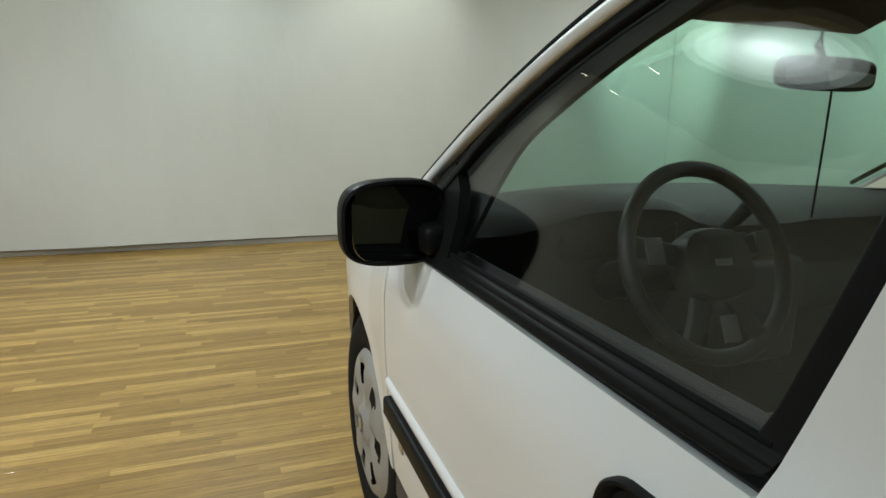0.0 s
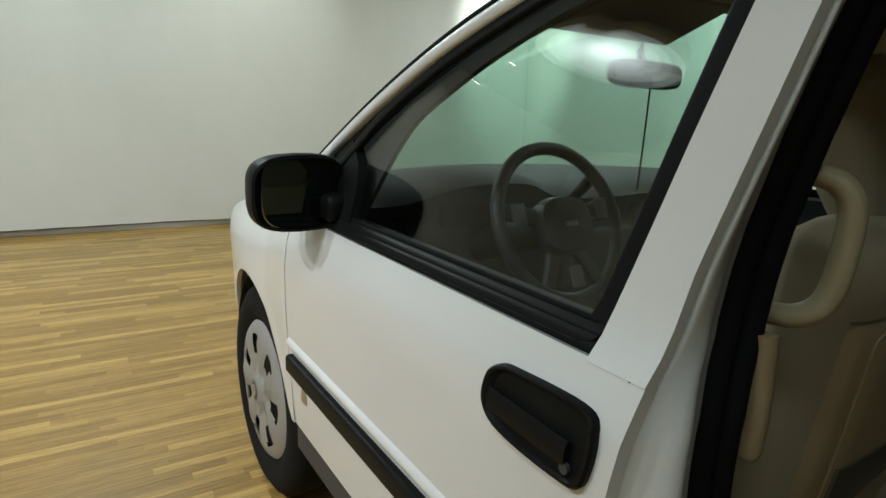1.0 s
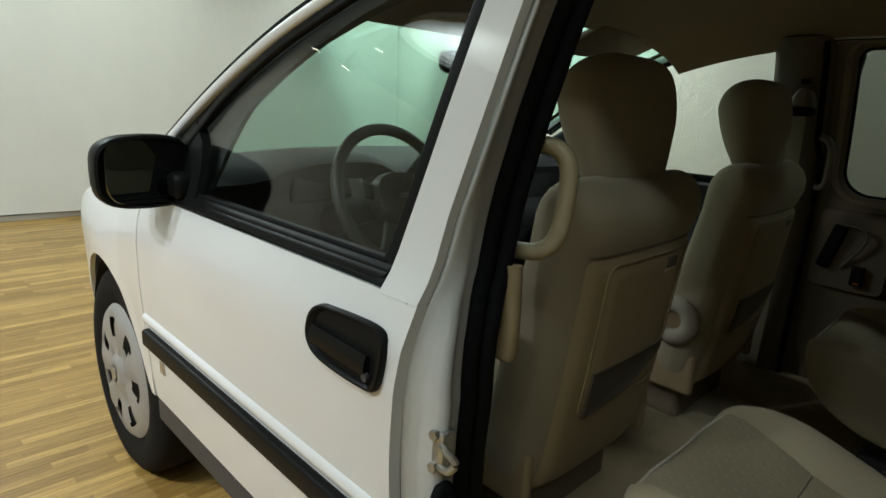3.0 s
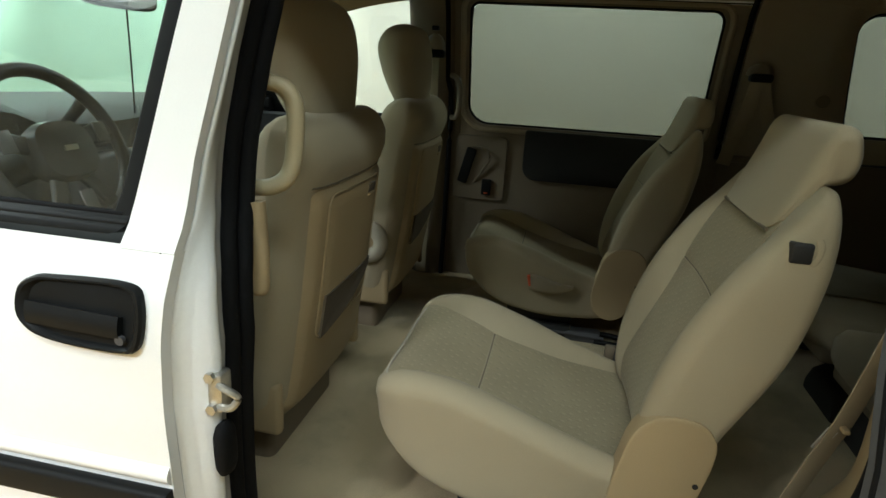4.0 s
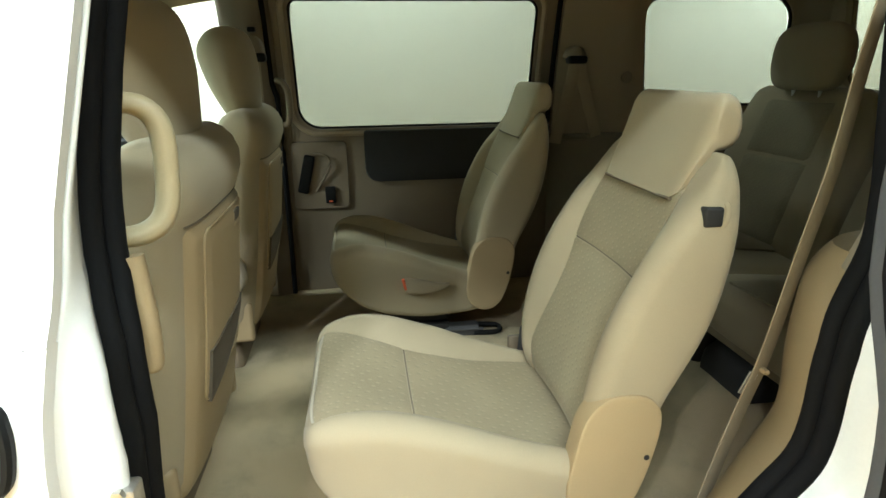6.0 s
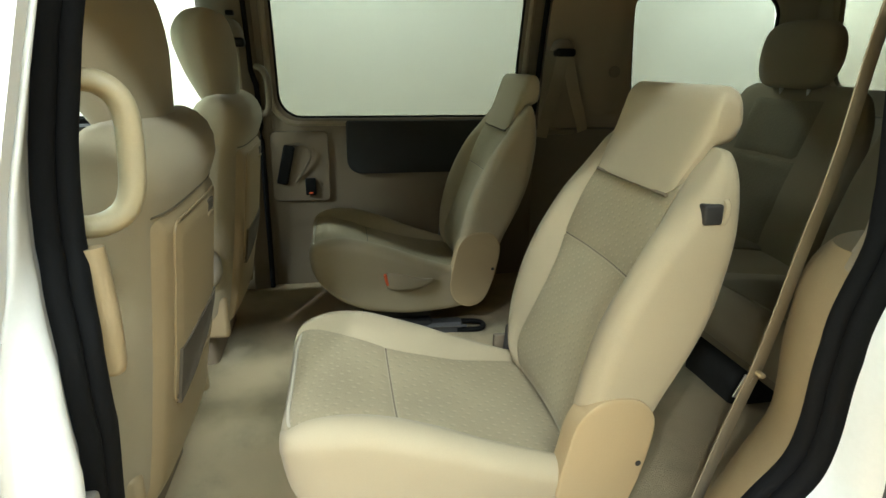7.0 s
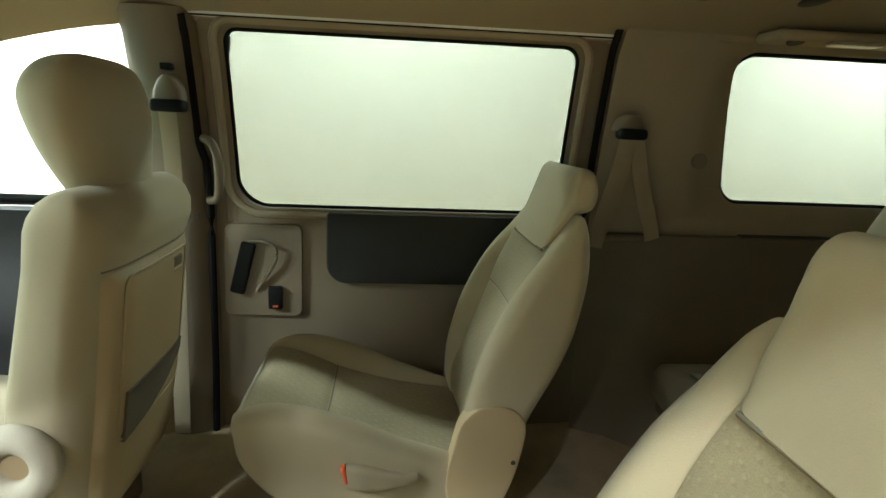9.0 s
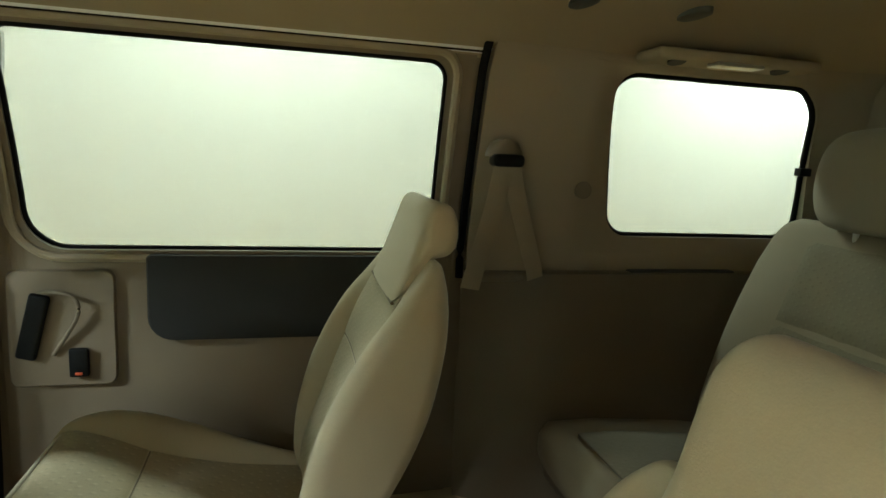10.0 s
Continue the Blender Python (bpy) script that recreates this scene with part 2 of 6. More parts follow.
def plank_material():
    m = surface("oiled_oak_strip", (0.355, 0.212, 0.056), 0.40, vary=0.34, coarse=3.4, fine=16, bump=0.10, depth=0.001, stretch=(1.0, 30.0, 30.0), coat=0.08)
    m.node_tree.nodes["Map Range"].inputs["From Min"].default_value = 0.78
    m.node_tree.nodes["Map Range"].inputs["From Max"].default_value = 1.22
    t = m.node_tree
    b = t.nodes["Principled BSDF"]
    base = b.inputs["Base Color"].links[0].from_socket
    info = t.nodes.new("ShaderNodeObjectInfo")
    geo = t.nodes.new("ShaderNodeNewGeometry")
    # each board is cut from its own stretch of grain
    shift = t.nodes.new("ShaderNodeVectorMath")
    shift.operation = "MULTIPLY_ADD"
    t.links.new(info.outputs["Random"], shift.inputs[0])
    shift.inputs[1].default_value = (37.0, 11.0, 5.0)
    t.links.new(t.nodes["Texture Coordinate"].outputs["Object"], shift.inputs[2])
    t.links.new(shift.outputs[0], t.nodes["Mapping"].inputs["Vector"])
    add = t.nodes.new("ShaderNodeMath")
    add.operation = "ADD"
    t.links.new(info.outputs["Random"], add.inputs[0])
    t.links.new(geo.outputs["Random Per Island"], add.inputs[1])
    wrap = t.nodes.new("ShaderNodeMath")
    wrap.operation = "FRACT"
    t.links.new(add.outputs[0], wrap.inputs[0])
    ramp = t.nodes.new("ShaderNodeValToRGB")
    e = ramp.color_ramp.elements
    e[0].position, e[0].color = 0.0, (0.74, 0.71, 0.64, 1)
    e[1].position, e[1].color = 1.0, (1.42, 1.49, 1.66, 1)
    mid = e.new(0.45)
    mid.color = (0.94, 0.93, 0.90, 1)
    t.links.new(wrap.outputs[0], ramp.inputs[0])
    mul = t.nodes.new("ShaderNodeMix")
    mul.data_type, mul.blend_type = "RGBA", "MULTIPLY"
    mul.inputs[0].default_value = 1.0
    t.links.new(base, mul.inputs[6])
    t.links.new(ramp.outputs[0], mul.inputs[7])
    t.links.new(mul.outputs[2], b.inputs["Base Color"])
    return m


OAK = plank_material()


# ---------------------------------------------------------------- mesh tools
def mesh_from(bm, name, mat, angle=40):
    bmesh.ops.recalc_face_normals(bm, faces=bm.faces)
    me = bpy.data.meshes.new(name)
    bm.to_mesh(me)
    bm.free()
    me.materials.append(mat)
    me.polygons.foreach_set("use_smooth", [True] * len(me.polygons))
    me.set_sharp_from_angle(angle=radians(angle))
    return me


def part(name, bm, mat, parent, label="", angle=40):
    ob = new(name, mesh_from(bm, name, mat, angle))
    ob.parent = parent
    if parent.data is None:
        ob.matrix_parent_inverse = parent.matrix_basis.inverted()
    if label:
        tagged(ob, label)
    return ob


def single(name, bm, mat, label, category, kind="", group="", angle=40):
    return tagged(new(name, mesh_from(bm, name, mat, angle)), label, category, group, kind)


def thing(name, place, label, category, group=""):
    ob = new(name)
    ob.empty_display_size = 0.1
    ob.matrix_basis = Matrix.Translation(place)
    return tagged(ob, label, category, group)


def box(x0, x1, y0, y1, z0, z1, r=0.0, seg=2, bm=None, m=None):
    own = bmesh.new()
    bmesh.ops.create_cube(own, size=1)
    bmesh.ops.scale(own, vec=(x1 - x0, y1 - y0, z1 - z0), verts=own.verts)
    if r:
        bmesh.ops.bevel(own, geom=own.edges[:] + own.verts[:], offset=r, segments=seg, profile=0.5, affect="EDGES", clamp_overlap=True)
    bmesh.ops.translate(own, vec=((x0 + x1) / 2, (y0 + y1) / 2, (z0 + z1) / 2), verts=own.verts)
    if m is not None:
        bmesh.ops.transform(own, matrix=m, verts=own.verts)
    if bm is None:
        return own
    return join(bm, own)


def join(bm, other):
    me = bpy.data.meshes.new("join")
    other.to_mesh(me)
    other.free()
    bm.from_mesh(me)
    bpy.data.meshes.remove(me)
    return bm


def loft(loops, bm=None, cap=True, closed=True, ring=False):
    """A skin over loops of equally many points."""
    bm = bm or bmesh.new()
    rows = [[bm.verts.new(p) for p in loop] for loop in loops]
    pairs = list(zip(rows, rows[1:])) + ([(rows[-1], rows[0])] if ring else [])
    n = len(rows[0])
    for a, b in pairs:
        for i in range(n if closed else n - 1):
            j = (i + 1) % n
            bm.faces.new((a[i], a[j], b[j], b[i]))
    if cap and not ring:
        bm.faces.new(rows[0][::-1])
        bm.faces.new(rows[-1])
    return bm


def smooth_path(points, n, closed=False):
    """Catmull-Rom through points, n steps a span."""
    p = [Vector(q) for q in points]
    out = []
    count = len(p) if closed else len(p) - 1
    for i in range(count):
        if closed:
            a, b, c, d = p[i - 1], p[i], p[(i + 1) % len(p)], p[(i + 2) % len(p)]
        else:
            a, b, c, d = p[max(0, i - 1)], p[i], p[i + 1], p[min(len(p) - 1, i + 2)]
        for k in range(n):
            t = k / n
            out.append(0.5 * ((2 * b) + (c - a) * t + (2 * a - 5 * b + 4 * c - d) * t * t + (3 * b - a - 3 * c + d) * t ** 3))
    if not closed:
        out.append(p[-1])
    return out


def sweep(points, profile, up=(0, 0, 1), closed=False, bm=None, cap=True, size=None):
    """profile: (sideways, upwards) pairs, carried along points."""
    p = [Vector(q) for q in points]
    loops = []
    for i, q in enumerate(p):
        if closed:
            t = p[(i + 1) % len(p)] - p[i - 1]
        else:
            t = p[min(i + 1, len(p) - 1)] - p[max(i - 1, 0)]
        t.normalize()
        s = t.cross(Vector(up))
        if s.length < 1e-4:
            s = t.cross(Vector((1, 0, 0)))
        s.normalize()
        u = s.cross(t)
        k = size(i / max(1, len(p) - 1)) if size else 1.0
        loops.append([q + s * a * k + u * b * k for a, b in profile])
    return loft(loops, bm, cap, True, closed)


def circle(r, n=12, flat=1.0):
    return [(r * math.cos(math.tau * i / n), r * flat * math.sin(math.tau * i / n)) for i in range(n)]


def slab(w, h, r=0.25, n=4):
    """A rounded rectangle of half sizes w, h as a profile."""
    r = r * min(w, h) * 2
    out = []
    for cx, cy, a0 in ((w - r, h - r, 0), (-w + r, h - r, 90), (-w + r, -h + r, 180), (w - r, -h + r, 270)):
        for k in range(n + 1):
            a = radians(a0 + 90 * k / n)
            out.append((cx + r * math.cos(a), cy + r * math.sin(a)))
    return out


def tube(points, r, n=10, closed=False, bm=None, size=None):
    return sweep(points, circle(r, n), closed=closed, bm=bm, size=size)


def sheet(f, nu, nv, thick, bm=None):
    """A grid f(u, v) with a thickness along its normals (to their back)."""
    g = [[Vector(f(i / nu, j / nv)) for j in range(nv + 1)] for i in range(nu + 1)]

    def normal(i, j):
        a = g[min(i + 1, nu)][j] - g[max(i - 1, 0)][j]
        b = g[i][min(j + 1, nv)] - g[i][max(j - 1, 0)]
        return a.cross(b).normalized()
    bm = bm or bmesh.new()
    top = [[bm.verts.new(g[i][j]) for j in range(nv + 1)] for i in range(nu + 1)]
    low = [[bm.verts.new(g[i][j] - normal(i, j) * thick) for j in range(nv + 1)] for i in range(nu + 1)]
    for i in range(nu):
        for j in range(nv):
            bm.faces.new((top[i][j], top[i + 1][j], top[i + 1][j + 1], top[i][j + 1]))
            bm.faces.new((low[i][j + 1], low[i + 1][j + 1], low[i + 1][j], low[i][j]))
    for i in range(nu):
        bm.faces.new((top[i][0], low[i][0], low[i + 1][0], top[i + 1][0]))
        bm.faces.new((top[i + 1][nv], low[i + 1][nv], low[i][nv], top[i][nv]))
    for j in range(nv):
        bm.faces.new((top[0][j + 1], low[0][j + 1], low[0][j], top[0][j]))
        bm.faces.new((top[nu][j], low[nu][j], low[nu][j + 1], top[nu][j + 1]))
    return bm


def rrect(y0, y1, z0, z1, r, n=8, side=10):
    """A closed loop of (y, z): a rectangle with rounded corners, evenly cut."""
    rs = r if isinstance(r, (list, tuple)) else [r] * 4
    out = []
    corners = ((y1, z1, 0, rs[0], -1, -1), (y0, z1, 90, rs[1], 1, -1), (y0, z0, 180, rs[2], 1, 1), (y1, z0, 270, rs[3], -1, 1))
    for i, (cy, cz, a0, q, sy, sz) in enumerate(corners):
        arc = [(cy + sy * q + q * math.cos(radians(a0 + 90 * k / n)), cz + sz * q + q * math.sin(radians(a0 + 90 * k / n))) for k in range(n + 1)]
        out += arc
        ny, nz, na, nq, nsy, nsz = corners[(i + 1) % 4]
        nxt = (ny + nsy * nq + nq * math.cos(radians(na)), nz + nsz * nq + nq * math.sin(radians(na)))
        for k in range(1, side):
            out.append((arc[-1][0] + (nxt[0] - arc[-1][0]) * k / side, arc[-1][1] + (nxt[1] - arc[-1][1]) * k / side))
    return out


def ring_panel(inner, outer, steps, place, thick):
    """A panel between two loops of (y, z) with the same count; place(y, z, inwards) lays it into space. Its hole's edge is turned in."""
    loops = []
    for depth, order in ((0.0, range(steps + 1)), (thick, range(steps, -1, -1))):
        for k in order:
            t = k / steps
            loops.append([place(a[0] + (b[0] - a[0]) * t, a[1] + (b[1] - a[1]) * t, depth) for a, b in zip(outer, inner)])
    return loft(loops, cap=False, ring=True)


def pane(loop, place, thick=0.004):
    """A plate that fills a loop of (y, z), as a fan of rings so that it can bow."""
    cy, cz = sum(p[0] for p in loop) / len(loop), sum(p[1] for p in loop) / len(loop)
    bm = bmesh.new()
    for d in (0.0, thick):
        rows = [[bm.verts.new(place(cy + (y - cy) * k / 5, cz + (z - cz) * k / 5, d)) for y, z in loop] for k in range(1, 6)]
        c = bm.verts.new(place(cy, cz, d))
        n = len(loop)
        for i in range(n):
            bm.faces.new((c, rows[0][i], rows[0][(i + 1) % n]))
            for a, b in zip(rows, rows[1:]):
                bm.faces.new((a[i], b[i], b[(i + 1) % n], a[(i + 1) % n]))
    return bm


def bulge(rows, p=3.2, n=40, front=0.0, dip=0.0):
    """Loops for a cushion: rows of centre, across, out, half width, half depth. dip hollows the 'out' side between its bolsters."""
    loops = []
    for c, across, out, hw, hd in rows:
        c, across, out = Vector(c), Vector(across), Vector(out)
        loop = []
        for i in range(n):
            a = math.tau * i / n
            ca, sa = math.cos(a), math.sin(a)
            u = math.copysign(abs(ca) ** (2 / p), ca)
            v = math.copysign(abs(sa) ** (2 / p), sa)
            d = hd * v
            if v > 0 and dip:
                d -= dip * math.cos(min(1.0, abs(u) / 0.8) * math.pi / 2) ** 2 * min(1, hd / 0.04)
            loop.append(c + across * hw * u + out * d)
        loops.append(loop)
    return loops


def lerp_table(table):
    xs = [r[0] for r in table]
    if xs[0] > xs[-1]:
        table = table[::-1]
        xs = xs[::-1]

    def f(x, k=1):
        return float(np.interp(x, xs, [r[k] for r in table]))
    return f


X, Y, Z = Vector((1, 0, 0)), Vector((0, 1, 0)), Vector((0, 0, 1))


# ---------------------------------------------------------------- studio
WALL_Y, WALL_X, BACK_Y, LEFT_X = 4.73, 4.06, -9.0, -6.5


def studio():
    def canvas(u, v):
        x, z = LEFT_X + (WALL_X - LEFT_X) * u, 0.07 + (CEIL - 0.07) * v
        sway = 0.018 * math.sin(x * 2.1 + 1.3 * math.sin(z * 0.9)) * (1 - 0.6 * v) + 0.02 * noise.noise(Vector((x * 1.3, 0, z * 0.5))) + 0.006 * noise.noise(Vector((x * 3.1 + z * 1.7, 5.0, z * 1.3 - x * 0.8)))
        return (x, WALL_Y + 0.03 - sway, z)
    single("wall_north", sheet(canvas, 160, 60, -0.12), CANVAS, "white canvas backdrop wall with soft vertical folds", "wall", "structure", angle=80)
    single("wall_east", box(WALL_X + 0.01, WALL_X + 0.16, BACK_Y, WALL_Y + 0.2, 0, CEIL), PLASTER, "plain white plaster wall beside the van", "wall", "structure")
    single("wall_west", box(LEFT_X - 0.16, LEFT_X - 0.01, BACK_Y, WALL_Y + 0.2, 0, CEIL), PLASTER, "plain white plaster wall of the studio", "wall", "structure")
    # out of view; added so that the door mirror reflects something dark
    single("wall_south", box(LEFT_X - 0.16, WALL_X + 0.16, BACK_Y - 0.16, BACK_Y - 0.01, 0, CEIL), CURTAIN, "unseen charcoal curtain added to keep mirror reflections dark", "wall", "structure")
    single("ceiling", box(LEFT_X - 0.16, WALL_X + 0.16, BACK_Y - 0.16, WALL_Y + 0.2, CEIL + 0.004, CEIL + 0.15), CEILING, "dark painted studio ceiling", "ceiling", "structure")
    single("baseboard", box(LEFT_X, WALL_X, WALL_Y - 0.03, WALL_Y - 0.005, 0.0, 0.052, 0.004), SKIRT, "narrow grey skirting along the backdrop", "baseboard", "structure")
    # fixtures for the added fill tubes, out of view
    for tx, ty, watts, wide in TUBES:
        long = 1.2
        fx = thing("fill_tube_fixture", (tx, ty, CEIL - 0.2), "white fluorescent ceiling fixture, added unseen for fill light", "ceiling light", "ceiling tube lights")
        part("housing", box(tx - wide / 2 - 0.02, tx + wide / 2 + 0.02, ty - long, ty + long, CEIL - 0.14, CEIL - 0.03, 0.015), PLASTER, fx, "white sheet-metal housing")
        for dx in (-0.23 * wide, 0.23 * wide):
            part("tube", tube([(tx + dx, ty - long + 0.05, CEIL - 0.17), (tx + dx, ty + long - 0.05, CEIL - 0.17)], 0.017), TUBE, fx, "glowing fluorescent tube")
    fx = thing("drum_lamp", (*DRUM, CEIL - 0.1), "white round drum lamp below the ceiling", "ceiling light")
    drum = lambda z, r: [(DRUM[0] + r * math.cos(a), DRUM[1] + 1.2 * r * math.sin(a), z) for a in np.linspace(0, math.tau, 40, endpoint=False)]
    part("canopy", loft([drum(CEIL - 0.02, 0.10), drum(CEIL - 0.10, 0.10)]), PLASTER, fx)
    part("drum", loft([drum(CEIL - 0.10, 0.10), drum(CEIL - 0.11, 0.56), drum(CEIL - 0.19, 0.57), drum(CEIL - 0.19, 0.55), drum(CEIL - 0.13, 0.54), drum(CEIL - 0.12, 0.05)]), PLASTER, fx, "white drum shade open below")
    # cans for the spots above, most of them invented fill
    for sx, sy, watts, cone, aim in SPOTS:
        fx = thing("spotlight_can", (sx, sy, CEIL - 0.1), "black track spotlight, most of them added unseen as fill", "spotlight", "wall washers")
        part("can", tube([(sx, sy - 0.04, CEIL - 0.03), (sx, sy, CEIL - 0.16), (sx, sy + 0.05, CEIL - 0.28)], 0.055, 16), BLACK, fx)
        part("lens", tube([(sx, sy + 0.0515, CEIL - 0.2835), (sx, sy + 0.0525, CEIL - 0.286)], 0.053, 16), BULB, fx, "bright round lens")


studio()


# ---------------------------------------------------------------- van body
van = thing("minivan", (0, -1.5, 0), "white minivan with an open sliding door on a wooden floor", "minivan")

SIDE_OUT = lerp_table([(0.15, 0.86), (0.22, 0.895), (0.30, 0.915), (0.36, 0.925), (0.50, 0.940), (0.64, 0.950), (0.76, 0.956), (0.88, 0.957), (0.94, 0.950), (1.0, 0.930), (1.04, 0.908),
                       (1.15, 0.884), (1.25, 0.862), (1.35, 0.840), (1.42, 0.823), (1.48, 0.800), (1.53, 0.765), (1.58, 0.71), (1.62, 0.62)])
SIDE_IN = lerp_table([(0.30, 0.82), (0.36, 0.83), (0.55, 0.848), (0.72, 0.853), (0.90, 0.858), (1.04, 0.860), (1.15, 0.838), (1.25, 0.815), (1.36, 0.785), (1.47, 0.752), (1.52, 0.715), (1.56, 0.66)])


def nose(y):
    """How the body draws in towards its nose and tail."""
    a = max(0.0, (y + 0.2) / 1.2)
    b = max(0.0, (-3.0 - y) / 1.0)
    return 1 - 0.22 * a * a - 0.05 * b * b


def skin(y, z, d=0.0, side=-1):
    return Vector((side * (SIDE_OUT(z) * nose(y) - d), y, z))


def lining(y, z, d=0.0, side=1):
    return Vector((side * (SIDE_IN(z) * nose(y) + d), y, z))


DOOR_REAR = lerp_table([(0.30, -1.450), (0.50, -1.450), (0.80, -1.450), (0.90, -1.456), (1.00, -1.466), (1.12, -1.478), (1.28, -1.508), (1.40, -1.530), (1.50, -1.55)])
DOOR_FRONT = -0.425
A_LINE = [(-0.36, 1.045), (-0.54, 1.155), (-0.68, 1.236), (-0.817, 1.305), (-0.95, 1.362), (-1.084, 1.408), (-1.22, 1.447), (-1.36, 1.474)]
GLASS_TOP = [(-0.705, 1.095), (-0.745, 1.165), (-0.802, 1.234), (-0.89, 1.288), (-0.987, 1.337), (-1.075, 1.374), (-1.158, 1.404), (-1.30, 1.438), (-1.462, 1.452)]


A_FAR = [(-0.14, 1.045), (-0.32, 1.155), (-0.45, 1.236), (-0.58, 1.305), (-0.71, 1.372), (-0.85, 1.435), (-1.0, 1.480), (-1.18, 1.502)]


def rim(u, v, side=-1):
    """Between the inner edge of the pillar lining (v = 0) and the windscreen pillar (v = 1)."""
    top = smooth_path([(y, z, 0) for y, z in GLASS_TOP], 4)
    line = smooth_path([(y, z, 0) for y, z in (A_LINE if side < 0 else A_FAR)[1:]] + [(-1.52, 1.492 if side < 0 else 1.508, 0)], 4)
    a, b = (q[min(len(q) - 1, int(u * (len(q) - 1) + 0.5))] for q in (top, line))
    return a.x + (b.x - a.x) * v, a.y + (b.y - a.y) * v


def door_outline(side):
    """The glass of a front door, as a loop of (y, z)."""
    top = [rim(k / 32, 0.66 if side < 0 else 0.94, side) for k in range(33)]
    rear = ([] if side < 0 else [(-1.475, 1.47)]) + [(-1.468, 1.43), (-1.455, 1.36), (-1.432, 1.25), (-1.408, 1.13), (-1.393, 1.06), (-1.384, 1.030)]
    low = [(-1.384 + (0.684) * k / 10, 1.030) for k in range(1, 11)]
    return top + rear + low


def front_door(side):
    def lower(u, v):
        z = 0.445 + (1.004 - 0.445) * v
        rear = DOOR_REAR(z)
        return skin(DOOR_FRONT + (rear - DOOR_FRONT) * u, z, 0.0, side)
    door = part("front_door", sheet(lower, 40, 26, 0.02 if side < 0 else -0.02), WHITE, van, "white front door with black mouldings, closed")
    # window surround
    def belt(u, v):
        low = 1.006 + 0.007 * u
        z = low + (1.037 - low) * v
        end = -1.352 - 0.034 * math.sqrt(max(0.0, 1 - max(0.0, 1 - v * 1.5) ** 2)) - 0.006 * v
        groove = 0.002 * math.exp(-((v - 0.55) / 0.07) ** 2)
        return skin(-0.60 + (end + 0.60) * u, z, -0.004 * math.sin(math.pi * min(1, v * 1.1)) ** 0.4 + groove, side)
    part("belt_moulding", sheet(belt, 40, 16, -0.012 * side), BLACK, door, "black belt moulding below the window")
    part("belt_lip", sweep([skin(y, 1.037, 0.004, side) for y in np.linspace(-0.70, -1.380, 24)], slab(0.004, 0.005, 0.4), up=(0.4 * side, 0, 1)), RUBBER, door, "black rubber lip at the glass")
    out = door_outline(side)
    inner = 0.66 if side < 0 else 0.94
    part("window_glass", pane(out, lambda y, z, d: skin(y, z, 0.012 + d, side)), SIDE, door, "clear tinted side glass").visible_shadow = False
    edge = [skin(y, z, 0.004, side) for y, z in out[:33]]
    part("window_channel", sweep(edge, slab(0.010, 0.007, 0.3), up=(side, 0, 0.2)), BLACK, door, "black window channel")
    part("rear_channel", sweep([skin(y + 0.006, z, 0.011, side) for y, z in out[32:39]], slab(0.016, 0.009, 0.3), up=(side, 0, 0.2)), BLACK, door, "thin black rear window channel")
    # black band from the glass to the pillar
    part("window_frame", sheet(lambda u, v: skin(*rim(u, inner + (1 - inner) * v, side), 0.006, side), 32, 4, -0.012 * side), BLACK, door, "black painted upper window frame")
    if side < 0:
        def post(u, v):
            if u < 0.1:
                y, z = rim(0, 0.02 + 0.9 * v)
                k = 1 - u / 0.1
                return skin(y + (-0.66 + 0.11 * v - y) * k, z + (1.03 - z) * k, 0.045, side)
            return skin(*rim((u - 0.1) / 0.9, 0.02 + 0.9 * v), 0.045, side)
        part("pillar_lining", sheet(post, 36, 4, -0.01 * side), PILLARGREY, door, "grey pillar lining behind the glass")
    # rear white pillar of the door
    def pillar(u, v):
        z = 1.0 + 0.47 * v
        g = np.interp(z, [1.0, 1.06, 1.13, 1.25, 1.36, 1.43, 1.47], [-1.387, -1.397, -1.412, -1.436, -1.46, -1.474, -1.48])
        return skin(g + (DOOR_REAR(z) - g) * u, z, -0.001, side)
    part("rear_frame", sheet(pillar, 6, 16, 0.016 if side < 0 else -0.016), WHITE, door, "white rear frame of the door")
    # mirror sail
    sail = [skin(y, z, 0.0, side) for y, z in ((-0.545, 1.02), (-0.56, 1.10), (-0.585, 1.165), (-0.64, 1.195), (-0.69, 1.15), (-0.705, 1.10), (-0.715, 1.02))]
    inner = [p - Vector((side * 0.02, 0, 0)) for p in sail]
    part("mirror_base", loft([sail, inner]), BLACK, door, "black triangular mirror base")
    # mouldings, badge, handle
    part("side_moulding", sweep([skin(y, 0.634, -0.008, side) for y in np.linspace(-0.455, -1.448, 24)], slab(0.012, 0.023, 0.35), up=(0, 0, 1)), BLACK, door, "black rubbing strip along the door")
    def crease(u, v):
        y = DOOR_FRONT - 0.01 + (-1.448 - DOOR_FRONT + 0.01) * u
        z = 0.664 + 0.03 * v
        return skin(y, z, -0.008 * math.sin(math.pi * v) ** 0.7 - 0.0005, side)
    part("door_crease", sheet(crease, 24, 8, -0.006 * side), WHITE, door, "raised white ridge above the rubbing strip")
    part("badge", box(-0.0025, 0.0025, -0.016, 0.016, -0.016, 0.016, 0.002, m=Matrix.Translation(skin(-0.52, 0.566, -0.001, side))), METAL, door, "small square grey badge")
